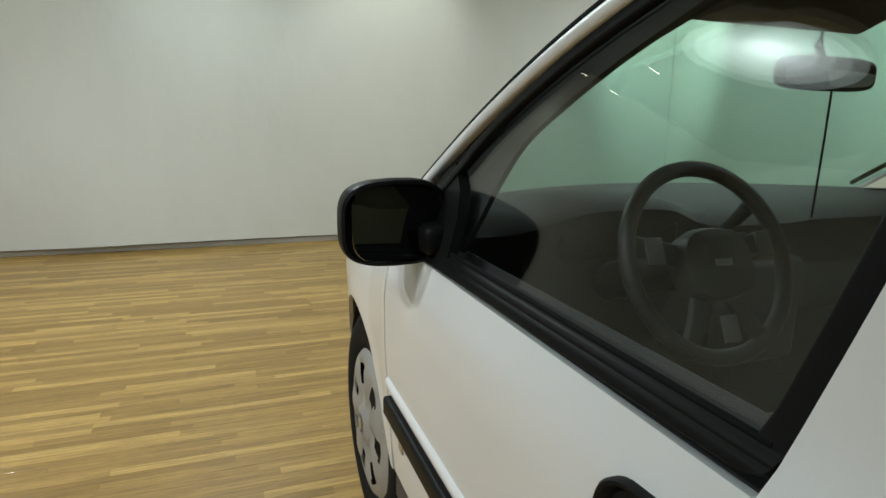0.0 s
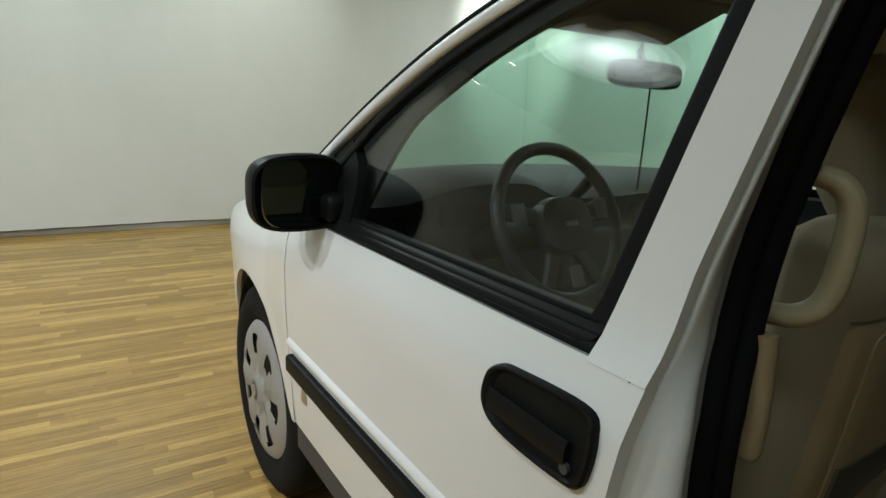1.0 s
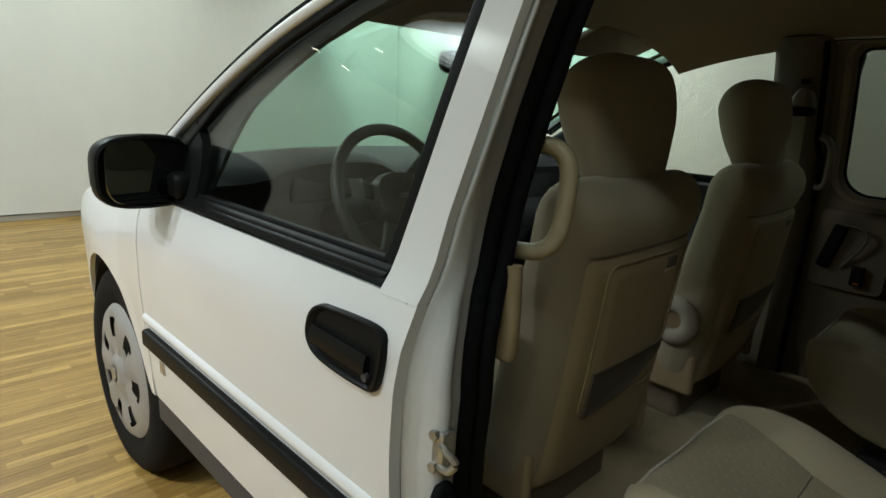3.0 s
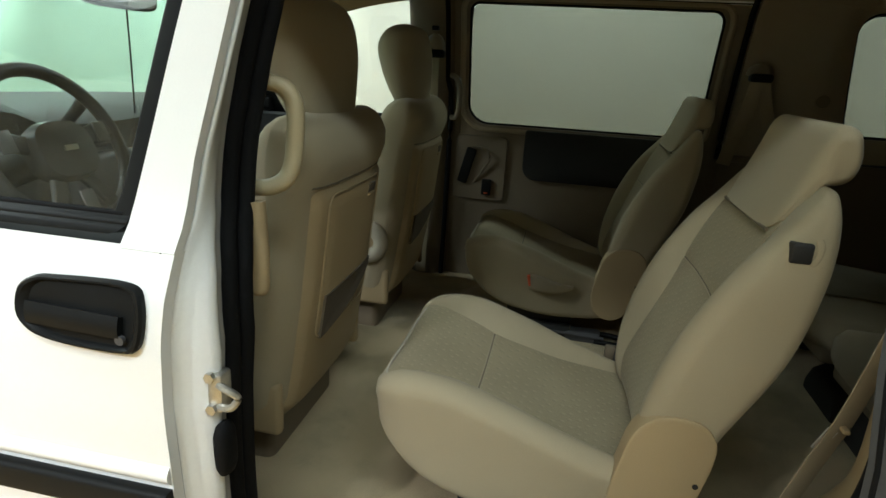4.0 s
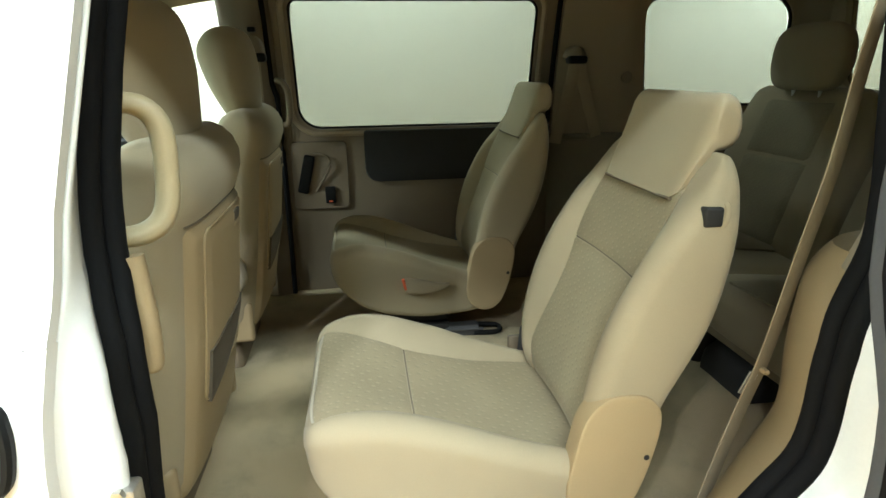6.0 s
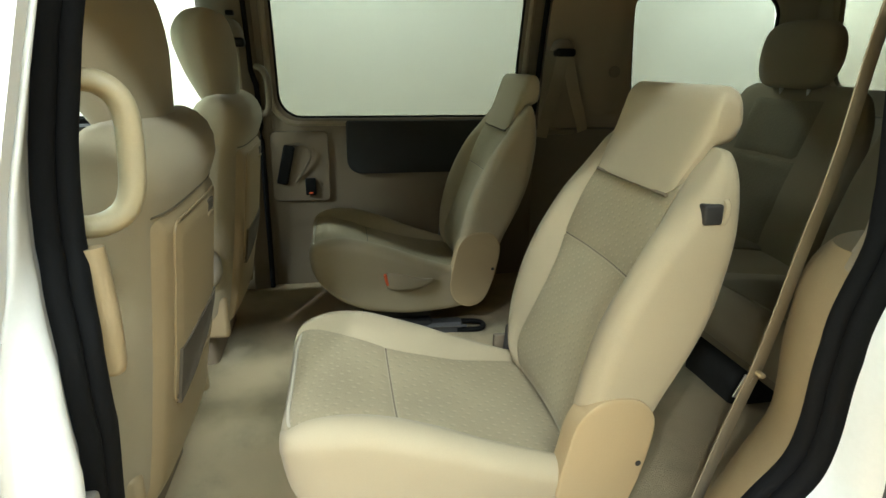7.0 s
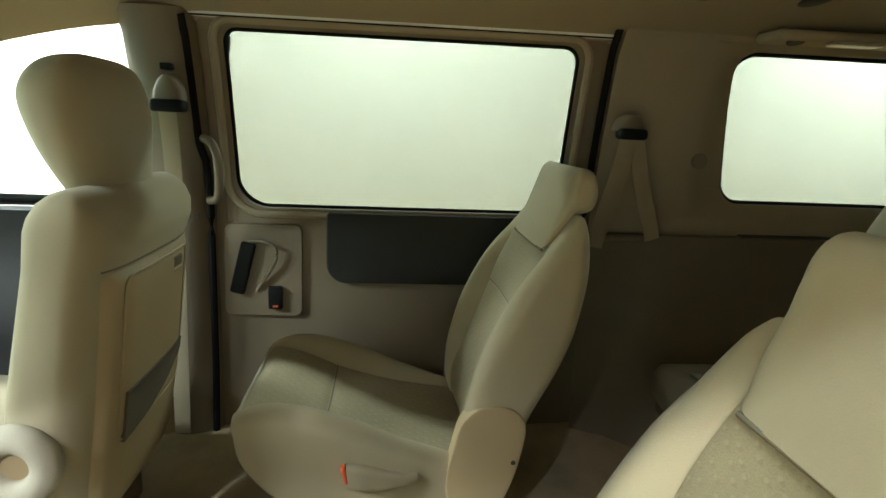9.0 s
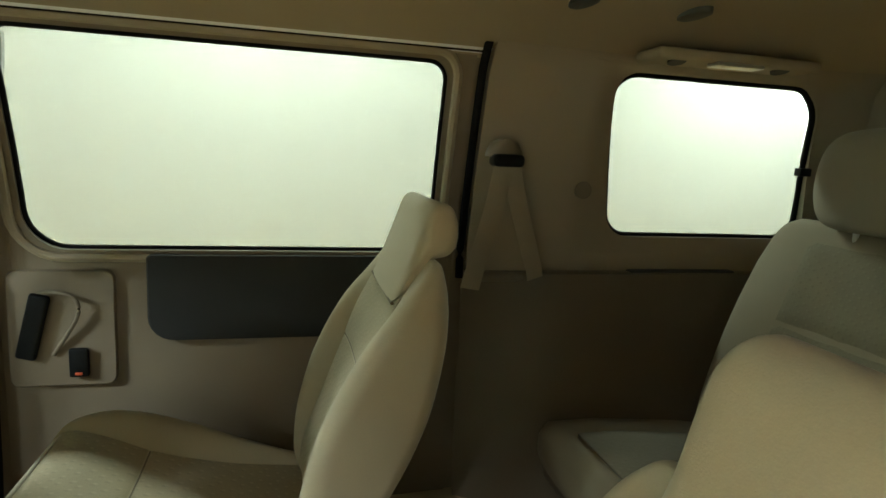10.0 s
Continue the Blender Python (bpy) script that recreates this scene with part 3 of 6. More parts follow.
    bez = [(-1.232, 0.905), (-1.238, 0.94), (-1.262, 0.958), (-1.30, 0.962), (-1.36, 0.965), (-1.41, 0.965), (-1.437, 0.957), (-1.445, 0.93), (-1.442, 0.89), (-1.432, 0.868), (-1.41, 0.862), (-1.34, 0.862), (-1.28, 0.868), (-1.247, 0.882)]
    loop = [(-1.340 + (p.x + 1.340) * 0.9, 0.914 + (p.y - 0.914) * 0.9) for p in smooth_path([(y, z, 0) for y, z in bez], 3, True)]
    c = (sum(p[0] for p in loop) / len(loop), sum(p[1] for p in loop) / len(loop))
    rings = []
    for k, d in ((1.0, 0.004), (1.0, -0.007), (0.965, -0.0105), (0.91, -0.010), (0.83, -0.0022), (0.5, -0.002), (0.1, -0.002)):
        rings.append([skin(c[0] + (y - c[0]) * k, c[1] + (z - c[1]) * k, d, side) for y, z in loop])
    part("handle_bezel", loft(rings), BLACK, door, "black oval handle bezel")
    def paddle(u, v):
        y = -1.262 - 0.140 * u
        z = 0.892 + 0.030 * v - 0.004 * u
        return skin(y, z, -0.010 - 0.003 * math.sin(math.pi * v), side)
    part("door_handle", sheet(paddle, 12, 6, -0.012 * side), BLACK, door, "black pull handle")
    lk = skin(-1.402, 0.886, -0.004, side)
    part("lock", tube([lk, lk + Vector((side * 0.006, 0, 0))], 0.0065, 14), GREY, door, "round metal lock")
    # inner lining and a gap at the rear edge
    def inside(u, v):
        z = 0.46 + 0.56 * v
        return skin(-0.46 + (DOOR_REAR(z) + 0.03 + 0.46) * u, z, 0.085 + 0.012 * math.sin(v * 6), side)
    part("door_lining", sheet(inside, 10, 10, 0.02 * -side), DASH, door, "dark inner door lining")


def wing_mirror(side):
    rows = []
    c = Vector((side * 0.985, -0.585, 1.083))
    for y, hw, hz in ((0.085, 0.02, 0.014), (0.08, 0.05, 0.04), (0.06, 0.082, 0.066), (0.03, 0.098, 0.077), (0.0, 0.104, 0.081), (-0.03, 0.105, 0.082), (-0.042, 0.103, 0.080), (-0.046, 0.097, 0.074), (-0.038, 0.092, 0.069)):
        lean = Vector((side * -0.12 * y, 0, 0))
        rows.append((c + Y * y + lean, X, Z, hw, hz))
    loops = bulge(rows, 3.6, 36)
    turn = Matrix.Translation(c) @ Matrix.Rotation(radians(-6 * side), 4, "Z") @ Matrix.Translation(-c)
    for loop in loops:
        for p in loop:
            k = (p.x - c.x) * side
            if k > 0:
                p.z = c.z + (p.z - c.z) * (1 - 1.1 * max(0, k - 0.02))
    loops = [[turn @ p for p in loop] for loop in loops]
    more = Matrix.Translation(c) @ Matrix.Rotation(radians(-12 * side), 4, "Z") @ Matrix.Translation(-c)
    housing = part("wing_mirror", loft(loops), BLACK, van, "black door mirror housing on a short arm")
    g = bulge([(c + Vector((0, -0.0385, 0)), X, Z, 0.098, 0.0745), (c + Vector((0, -0.043, 0)), X, Z, 0.097, 0.0735)], 3.6, 36)
    more = more @ Matrix.Translation(c) @ Matrix.Rotation(radians(-5), 4, "X") @ Matrix.Translation(-c)
    g = [[more @ p for p in loop] for loop in g]
    part("mirror_glass", loft(g), MIRROR, housing, "dark reflecting mirror glass")
    part("arm", box(side * 0.90 - 0.04, side * 0.90 + 0.035, -0.665, -0.545, 1.022, 1.082, 0.018, 3), BLACK, housing, "short black mirror arm")


def fender(side):
    def f(u, v):
        y = DOOR_FRONT + 0.006 + (0.78 - DOOR_FRONT) * u
        arch = 0.352 + math.sqrt(max(0, 0.398 ** 2 - y * y)) if abs(y) < 0.398 else (0.445 if y < 0 else 0.34)
        top = 1.02 - 0.02 * u - 0.20 * u * u
        z = arch + (top - arch) * v
        flare = 0.004 * math.exp(-((z - arch) / 0.05) ** 2) if abs(y) < 0.45 else 0
        shoulder = 0.10 * u * max(0.0, (z - 0.76) / 0.2) ** 2
        p = skin(y, z, 0.012 * min(1, max(0, (y + 0.40) / 0.2)) - flare + shoulder, side)
        return p
    fe = part("front_fender", sheet(f, 60, 16, 0.015 * side), WHITE, van, "white front fender with a wheel arch")
    loops = [[(side * x, r * math.cos(a), 0.352 + r * math.sin(a)) for a in np.linspace(0.12, math.pi - 0.12, 30)] for x, r in ((0.885, 0.392), (0.70, 0.388), (0.62, 0.36), (0.60, 0.02))]
    part("arch_liner", loft(loops, cap=False, closed=False), DARK, fe, "black wheel arch liner")


def wheel(side, y, wide=1.0):
    hub = Vector((side * 0.90, y, 0.35))
    def ring(dx, r, n=48):
        return [hub + Vector((side * dx, r * math.cos(math.tau * i / n), r * math.sin(math.tau * i / n))) for i in range(n)]
    tread = [(-0.205, 0.25), (-0.21, 0.30), (-0.195, 0.335), (-0.17, 0.349), (-0.10, 0.351), (-0.03, 0.349), (-0.006, 0.338), (0.010, 0.31), (0.012, 0.28), (0.006, 0.25), (-0.004, 0.232), (-0.03, 0.225)]
    loops = [ring(dx * wide if dx < -0.04 else dx, r) for dx, r in tread]
    w = part("wheel", loft(loops, cap=False), TYRE, van, "black tyre with a silver wheel cover")
    # wheel cover with slots
    bm = bmesh.new()
    n = 84
    radii = [0.004, 0.03, 0.05, 0.062, 0.085, 0.12, 0.15, 0.17, 0.185, 0.20, 0.215, 0.228]
    dish = [0.030, 0.030, 0.026, 0.016, 0.014, 0.017, 0.018, 0.017, 0.015, 0.012, 0.008, -0.004]
    rows = []
    for r, d in zip(radii, dish):
        row = []
        for i in range(n):
            a = math.tau * i / n
            ridge = 0.004 * math.cos(7 * a) if 0.07 < r < 0.2 else 0
            row.append(bm.verts.new(hub + Vector((side * (d + ridge), r * math.cos(a), r * math.sin(a)))))
        rows.append(row)
    for k in range(len(rows) - 1):
        for i in range(n):
            seg = i % 12
            if 5 <= k <= 7 and 4 <= seg <= 7 + (1 if k == 7 else 0):
                continue
            bm.faces.new((rows[k][i], rows[k][(i + 1) % n], rows[k + 1][(i + 1) % n], rows[k + 1][i]))
    bmesh.ops.solidify(bm, geom=bm.faces[:], thickness=0.004)
    part("wheel_cover", bm, SILVER, w, "silver plastic wheel cover with seven slots")
    part("cover_emblem", loft([ring(0.031, 0.022, 20), ring(0.0345, 0.018, 20)]), METAL, w, "round centre emblem")
    part("steel_rim", loft([ring(-0.03, 0.225), ring(-0.06, 0.20), ring(-0.07, 0.01)]), DARK, w, "black steel rim behind the cover")


for s in (-1, 1):
    front_door(s)
    wing_mirror(s)
    fender(s)
    wheel(s, 0.0)
    wheel(s, -2.92, 0.55)
    part("rocker_panel", sweep([skin(y, 0.405, 0.022, s) for y in np.linspace(-0.42, -2.52, 30)], slab(0.022, 0.042, 0.35), up=(0, 0, 1)), GREY, van, "dark grey plastic rocker panel")


def nose_end():
    rows = []
    for y, hw, zc, hz in ((0.70, 0.82, 0.56, 0.28), (0.80, 0.79, 0.55, 0.27), (0.90, 0.74, 0.54, 0.25), (0.98, 0.66, 0.52, 0.22), (1.01, 0.55, 0.51, 0.16)):
        rows.append(((0, y, zc), X, Z, hw, hz))
    part("front_bumper", loft(bulge(rows, 4.5, 48)), WHITE, van, "white front bumper")
    part("grille", box(-0.42, 0.42, 0.93, 1.0, 0.60, 0.74, 0.02), BLACK, van, "black front grille")
    for s in (-1, 1):
        part("headlight", box(s * 0.60 - 0.16, s * 0.60 + 0.16, 0.80, 0.95, 0.64, 0.78, 0.04), PRIVACY, van, "clear headlight")

    def hood(u, v):
        x = (-0.86 + 1.72 * u) * (1 - 0.06 * v)
        y = -0.30 + 1.22 * v + 0.34 * (1 - (x / 0.86) ** 2) * (1 - v)
        z = 1.02 - 0.05 * v - 0.22 * v * v + 0.045 * (1 - (x / 0.86) ** 2) + (-0.03 * (1 - v))
        return (x * nose(y), y, z)
    part("hood", sheet(hood, 20, 16, 0.02), WHITE, van, "white hood")


nose_end()


def roof_z(x, y):
    front = max(0.0, (y + 1.45) / 0.5)
    return 1.615 + 0.05 * (1 - (x / 0.72) ** 2) - 0.07 * front * front


def roof():
    part("roof", sheet(lambda u, v: (-0.72 + 1.44 * u, -1.10 - 2.53 * v, roof_z(-0.72 + 1.44 * u, -1.10 - 2.53 * v)), 16, 24, 0.02), WHITE, van, "white roof panel")
    for s in (-1, 1):
        path = [skin(y, 1.53, 0.0, s) for y in np.linspace(-1.22, -3.60, 20)]
        part("roof_rail", sweep([p + Vector((s * -0.015, 0, 0.03)) for p in path], slab(0.045, 0.062, 0.4), up=(0, 0, 1)), WHITE, van, "white roof side rail")
        line = [skin(y, z, -0.002, s) + Vector((s * -0.010, 0.006, 0.008)) for y, z in (A_LINE if s < 0 else A_FAR) + [(-1.50, 1.495 if s < 0 else 1.51)]]
        part("windscreen_pillar", sweep(smooth_path(line, 3), slab(0.013, 0.016, 0.4), up=(s, 0, 0.3)), WHITE, van, "white windscreen pillar")
        part("pillar_seal", tube(smooth_path([p + Vector((s * -0.006, 0.010, 0.020)) for p in line], 3), 0.008, 8), RUBBER, van, "thin black windscreen seal")
        inner = smooth_path([skin(y, z, 0.075, s) + Vector((0, 0.02, 0.01)) for y, z in [(-0.30, 1.02)] + (A_LINE[1:] if s < 0 else A_LINE[1:4])], 3)
        part("pillar_trim", sweep(inner, slab(0.035, 0.02, 0.4), up=(s, 0, 0.6)), DASH, van, "dark inner windscreen pillar trim")

    def shield(u, v):
        a = -1 + 2 * u
        bow = 1 - a * a
        x = a * (0.86 - 0.10 * v)
        ahead = 0.20 * max(0.0, a) ** 2
        y0, y1 = -0.34 + 0.40 * bow + ahead, -1.18 + 0.30 * bow + ahead
        return (x, y0 + (y1 - y0) * v, 1.045 + 0.02 * bow + (1.47 - 1.045 + 0.05 * bow) * v + 0.03 * math.sin(math.pi * v))
    ob = part("windscreen", sheet(shield, 24, 12, 0.005), SHIELD, van, "green-tinted windscreen")
    ob.visible_shadow = False

    def liner(u, v):
        x, y = -0.76 + 1.52 * u, -0.98 - 2.60 * v
        k = abs(x) / 0.76
        front = max(0.0, (y + 1.5) / 0.5)
        return (x, y, 1.575 - 0.075 * k ** 5 - 0.012 * k * k - 0.075 * front * front)
    part("headliner", sheet(liner, 30, 40, 0.018), LINER, van, "beige cloth headliner", angle=60)
    for s in (-1, 1):
        part("sun_visor", box(s * 0.37 - 0.20, s * 0.37 + 0.20, -0.09, 0.09, -0.012, 0.012, 0.011, 3, m=pose(0, -0.93, 1.475, -22)), TRIM, van, "dark folded sun visor")
    mirror = part("rear_view_mirror", loft(bulge([((0.0, -0.66 + d, 1.385), X, Z, hw, hz) for d, hw, hz in ((0.022, 0.05, 0.012), (0.018, 0.13, 0.028), (0.0, 0.150, 0.037), (-0.012, 0.150, 0.037), (-0.015, 0.142, 0.031))], 4, 32)), BLACK, van, "black interior rear-view mirror")
    part("mirror_glass", loft(bulge([((0.0, -0.6755, 1.385), X, Z, 0.140, 0.029), ((0.0, -0.678, 1.385), X, Z, 0.139, 0.028)], 4, 32)), MIRROR, mirror, "interior mirror glass")
    part("mirror_stem", tube([(0.02, -0.645, 1.40), (0.02, -0.62, 1.45), (0.02, -0.63, 1.50)], 0.010), BLACK, mirror, "short black stem")
    part("mirror_cable", tube([(0.02, -0.668, 1.36), (0.019, -0.668, 1.25), (0.018, -0.667, 1.15), (0.018, -0.665, 1.06)], 0.0026, 6), BLACK, mirror, "thin black hanging cable")


roof()


def chassis():
    part("underbody", box(-0.84, 0.84, -3.62, 0.5, 0.20, 0.325, 0.02), DARK, van, "dark underbody")

    def floor_f(u, v):
        x, y = -0.86 + 1.72 * u, -0.55 - 3.05 * v
        return (x, y, 0.36 + 0.006 * noise.noise(Vector((x * 3, y * 3, 0))) + 0.004 * noise.noise(Vector((x * 9, y * 9, 3))))
    part("floor_carpet", sheet(floor_f, 50, 80, 0.03), CARPET, van, "worn tan floor carpet with darker stains", angle=70)
    part("firewall", box(-0.82, 0.82, -0.50, -0.42, 0.32, 1.02), DARK, van, "dark footwell bulkhead")
    # tail
    part("tail_lining", box(-0.80, 0.80, -3.632, -3.605, 0.36, 1.06, 0.01), TRIM, van, "taupe tailgate lining")
    part("tail_panel", box(-0.84, 0.84, -3.72, -3.63, 0.30, 1.05, 0.02), WHITE, van, "white tailgate")
    out, inn = rrect(-0.82, 0.82, 1.0, 1.60, 0.08, 6, 8), rrect(-0.70, 0.70, 1.147, 1.52, 0.06, 6, 8)
    lay = lambda a, b, d: Vector((a * (1 - 0.16 * max(0, b - 1.0)), -3.695 + 0.20 * max(0, b - 1.05) + d, b))
    tail = part("tailgate_frame", ring_panel(inn, out, 3, lay, 0.05), PILLARTRIM, van, "beige tailgate frame")
    part("rear_glass", pane(inn, lambda a, b, d: lay(a, b, 0.02 + d)), DEEP, tail, "rear window glass")


chassis()


# ---------------------------------------------------------------- pillars, doors and linings of the cabin
SEAL_FRONT = lerp_table([(0.34, -1.462), (0.60, -1.467), (0.75, -1.474), (0.85, -1.480), (0.95, -1.474), (1.0, -1.464), (1.05, -1.454), (1.10, -1.453), (1.15, -1.456), (1.25, -1.468), (1.35, -1.485), (1.50, -1.515)])
SEAL_BACK = lerp_table([(0.34, -1.474), (0.60, -1.480), (0.75, -1.487), (0.85, -1.496), (0.95, -1.492), (1.0, -1.485), (1.05, -1.478), (1.10, -1.477), (1.15, -1.479), (1.25, -1.490), (1.35, -1.506), (1.50, -1.534)])
REAR_EDGE = [(-2.06, 0.350), (-2.15, 0.40), (-2.21, 0.505), (-2.275, 0.60), (-2.31, 0.65), (-2.35, 0.705), (-2.362, 0.77), (-2.365, 0.86), (-2.38, 0.93), (-2.42, 0.99), (-2.452, 1.05), (-2.465, 1.18), (-2.475, 1.29), (-2.485, 1.40), (-2.488, 1.50)]


def left_opening():
    """The open doorway on the driver's side: jamb, seals, striker, grab handle."""
    def jamb(u, v):
        z = 0.33 + 1.20 * v
        rear, seal = DOOR_REAR(z), SEAL_FRONT(z)
        bend = smooth_path([(0.066, rear + 0.026, 0), (0.036, rear + 0.014, 0), (0.022, rear + 0.004, 0), (0.026, rear - 0.003, 0), (0.058, seal - 0.018, 0), (0.084, seal - 0.007, 0), (0.112, seal + 0.003, 0)], 4)
        q = bend[int(round(u * 24))]
        step = 0.012 * (1 / (1 + math.exp((z - 0.80) * 40))) * max(0.0, 1 - 2 * u)
        return skin(q.y, z, q.x + step)
    j = part("door_jamb", sheet(jamb, 24, 60, 0.004), JAMB, van, "white painted door jamb with small dents", angle=60)
    # dark sheet laid in the gap to give its shade
    part("jamb_gap_shade", sheet(lambda u, v: skin(DOOR_REAR(0.33 + 0.66 * v) + 0.03 - 0.026 * u, 0.33 + 0.66 * v, 0.064), 3, 30, 0.004), DARK, j, "dark sheet for the shade in the gap behind the door edge")
    # black disc that stands for the dark of a small hole
    for y, z, d, r in ((-1.428, 0.798, 0.040, 0.007),):
        c = skin(y, z, d)
        part("jamb_hole_shade", tube([c + Vector((0.01, 0, 0)), c + Vector((-0.006, 0, 0))], r, 14), RUBBER, j, "dark disc for the shaded hole in the jamb")
    plug = [((skin(-1.497, z, 0.060).x, -1.497, z), X, Y, 0.022 * k, 0.012 * k) for z, k in ((0.650, 0.3), (0.655, 0.7), (0.668, 0.95), (0.695, 1.0), (0.722, 0.95), (0.735, 0.7), (0.740, 0.3))]
    part("rubber_stop", loft(bulge(plug, 2.4, 20)), RUBBER, j, "tall black rubber stop on the jamb")
    # black block in place of the dark slit beside the door edge
    part("jamb_slit_shade", box(-0.930, -0.900, -1.452, -1.440, 0.962, 1.006, 0.005), RUBBER, j, "dark block for the shaded slit in the jamb")
    for d, k, r in ((0.119, 0.15, 0.0135), (0.143, 0.75, 0.0130)):
        line = [skin(SEAL_FRONT(z) + (SEAL_BACK(z) - SEAL_FRONT(z)) * k, z, d) for z in np.linspace(0.34, 1.505, 60)]
        part("door_seal", sweep(line, circle(r, 12), up=(1, 0, 0)), RUBBER, van, "black rubber door seal")
    # rear edge of the opening
    edge = smooth_path([(0, y, z) for y, z in REAR_EDGE], 4)
    for d, dy, r in ((0.108, 0.008, 0.0155), (0.134, 0.003, 0.0155)):
        part("door_seal", sweep([skin(p.y - dy, p.z, d) for p in edge], circle(r, 12), up=(1, 0, 0)), RUBBER, van, "black rubber door seal")
    def rear_jamb(u, v):
        p = edge[int(round(v * (len(edge) - 1)))]
        return skin(p.y - 0.008 - 0.056 * u * u, p.z, 0.092 * (1 - u))
    part("rear_jamb", sheet(rear_jamb, 6, len(edge) - 1, 0.02), JAMB, van, "white painted rear door jamb")
    lt = part("jamb_latch", box(-0.948, -0.926, -2.415, -2.383, 0.700, 0.772, 0.006, 3), BROWN, van, "brown latch plate on the rear jamb")
    part("latch_screw", tube([(-0.937, -2.385, 0.72), (-0.937, -2.379, 0.72)], 0.006, 8), METAL, lt, "screw head")
    # sill and head
    part("door_sill", box(-0.93, -0.80, -2.16, -1.50, 0.325, 0.362, 0.012), PILLARTRIM, van, "beige sill plate with a ribbed edge")
    part("door_head", sweep([lining(y, 1.515, 0.0, -1) for y in np.linspace(-1.60, -2.50, 16)], slab(0.02, 0.022, 0.4), up=(0, 0, 1)), PILLARTRIM, van, "beige door head trim")
    part("door_seal", tube([skin(y, 1.515, 0.05) for y in np.linspace(-1.60, -2.49, 16)], 0.015, 10), RUBBER, van, "black rubber door seal")
    # striker
    st = part("door_striker", box(-0.908, -0.880, -1.506, -1.480, 0.762, 0.822, 0.005), METAL, van, "bare metal door striker plate")
    loop = smooth_path([(-0.906, -1.500, 0.806), (-0.910, -1.516, 0.803), (-0.906, -1.529, 0.791), (-0.910, -1.520, 0.776), (-0.906, -1.500, 0.772)], 5)
    part("striker_loop", tube(loop, 0.0055, 8), METAL, st, "bent steel striker loop")
    for z in (0.742, 0.792):
        part("screw", tube([(-0.906, -1.490, z + 0.026), (-0.914, -1.490, z + 0.026)], 0.008, 6), METAL, st, "screw head")
    # pillar trim inside
    def trim(u, v):
        z = 0.36 + 1.15 * v
        y1 = SEAL_BACK(z) + 0.004
        y0 = DOOR_REAR(z) + 0.11
        d = float(np.interp(u, [0, 0.1, 0.45, 0.8, 1.0], [0.150, 0.154, 0.158, 0.158, 0.156]))
        return skin(y0 + (y1 - y0) * u, z, d)
    pt = part("pillar_trim", sheet(trim, 16, 30, -0.02), PILLARTRIM, van, "beige centre pillar trim", angle=60)
    sl = smooth_path([(-0.762, -1.480, 1.035), (-0.764, -1.483, 1.0), (-0.766, -1.486, 0.95), (-0.767, -1.485, 0.905), (-0.769, -1.483, 0.888)], 4)
    part("belt_sleeve", sweep(sl, slab(0.013, 0.021, 0.45), up=(0, 1, 0), size=lambda t: 1.0 if t < 0.8 else 1.0 - 0.5 * ((t - 0.8) / 0.2) ** 2), TAN, pt, "raised tan belt sleeve")
    hp = smooth_path([(-0.70, -1.435, 1.207), (-0.698, -1.472, 1.208), (-0.695, -1.499, 1.203), (-0.692, -1.515, 1.186), (-0.691, -1.520, 1.16), (-0.693, -1.519, 1.12), (-0.697, -1.516, 1.085), (-0.703, -1.507, 1.062), (-0.710, -1.487, 1.049), (-0.715, -1.46, 1.046), (-0.72, -1.43, 1.046)], 6)
    part("grab_handle", sweep(hp, slab(0.0125, 0.0150, 0.48), up=(0.45, 0.89, 0)), HANDLE, pt, "tan moulded grab handle")


left_opening()

WIN = rrect(-2.428, -1.530, 1.030, 1.482, [0.035, 0.045, 0.04, 0.085], 7, 12)


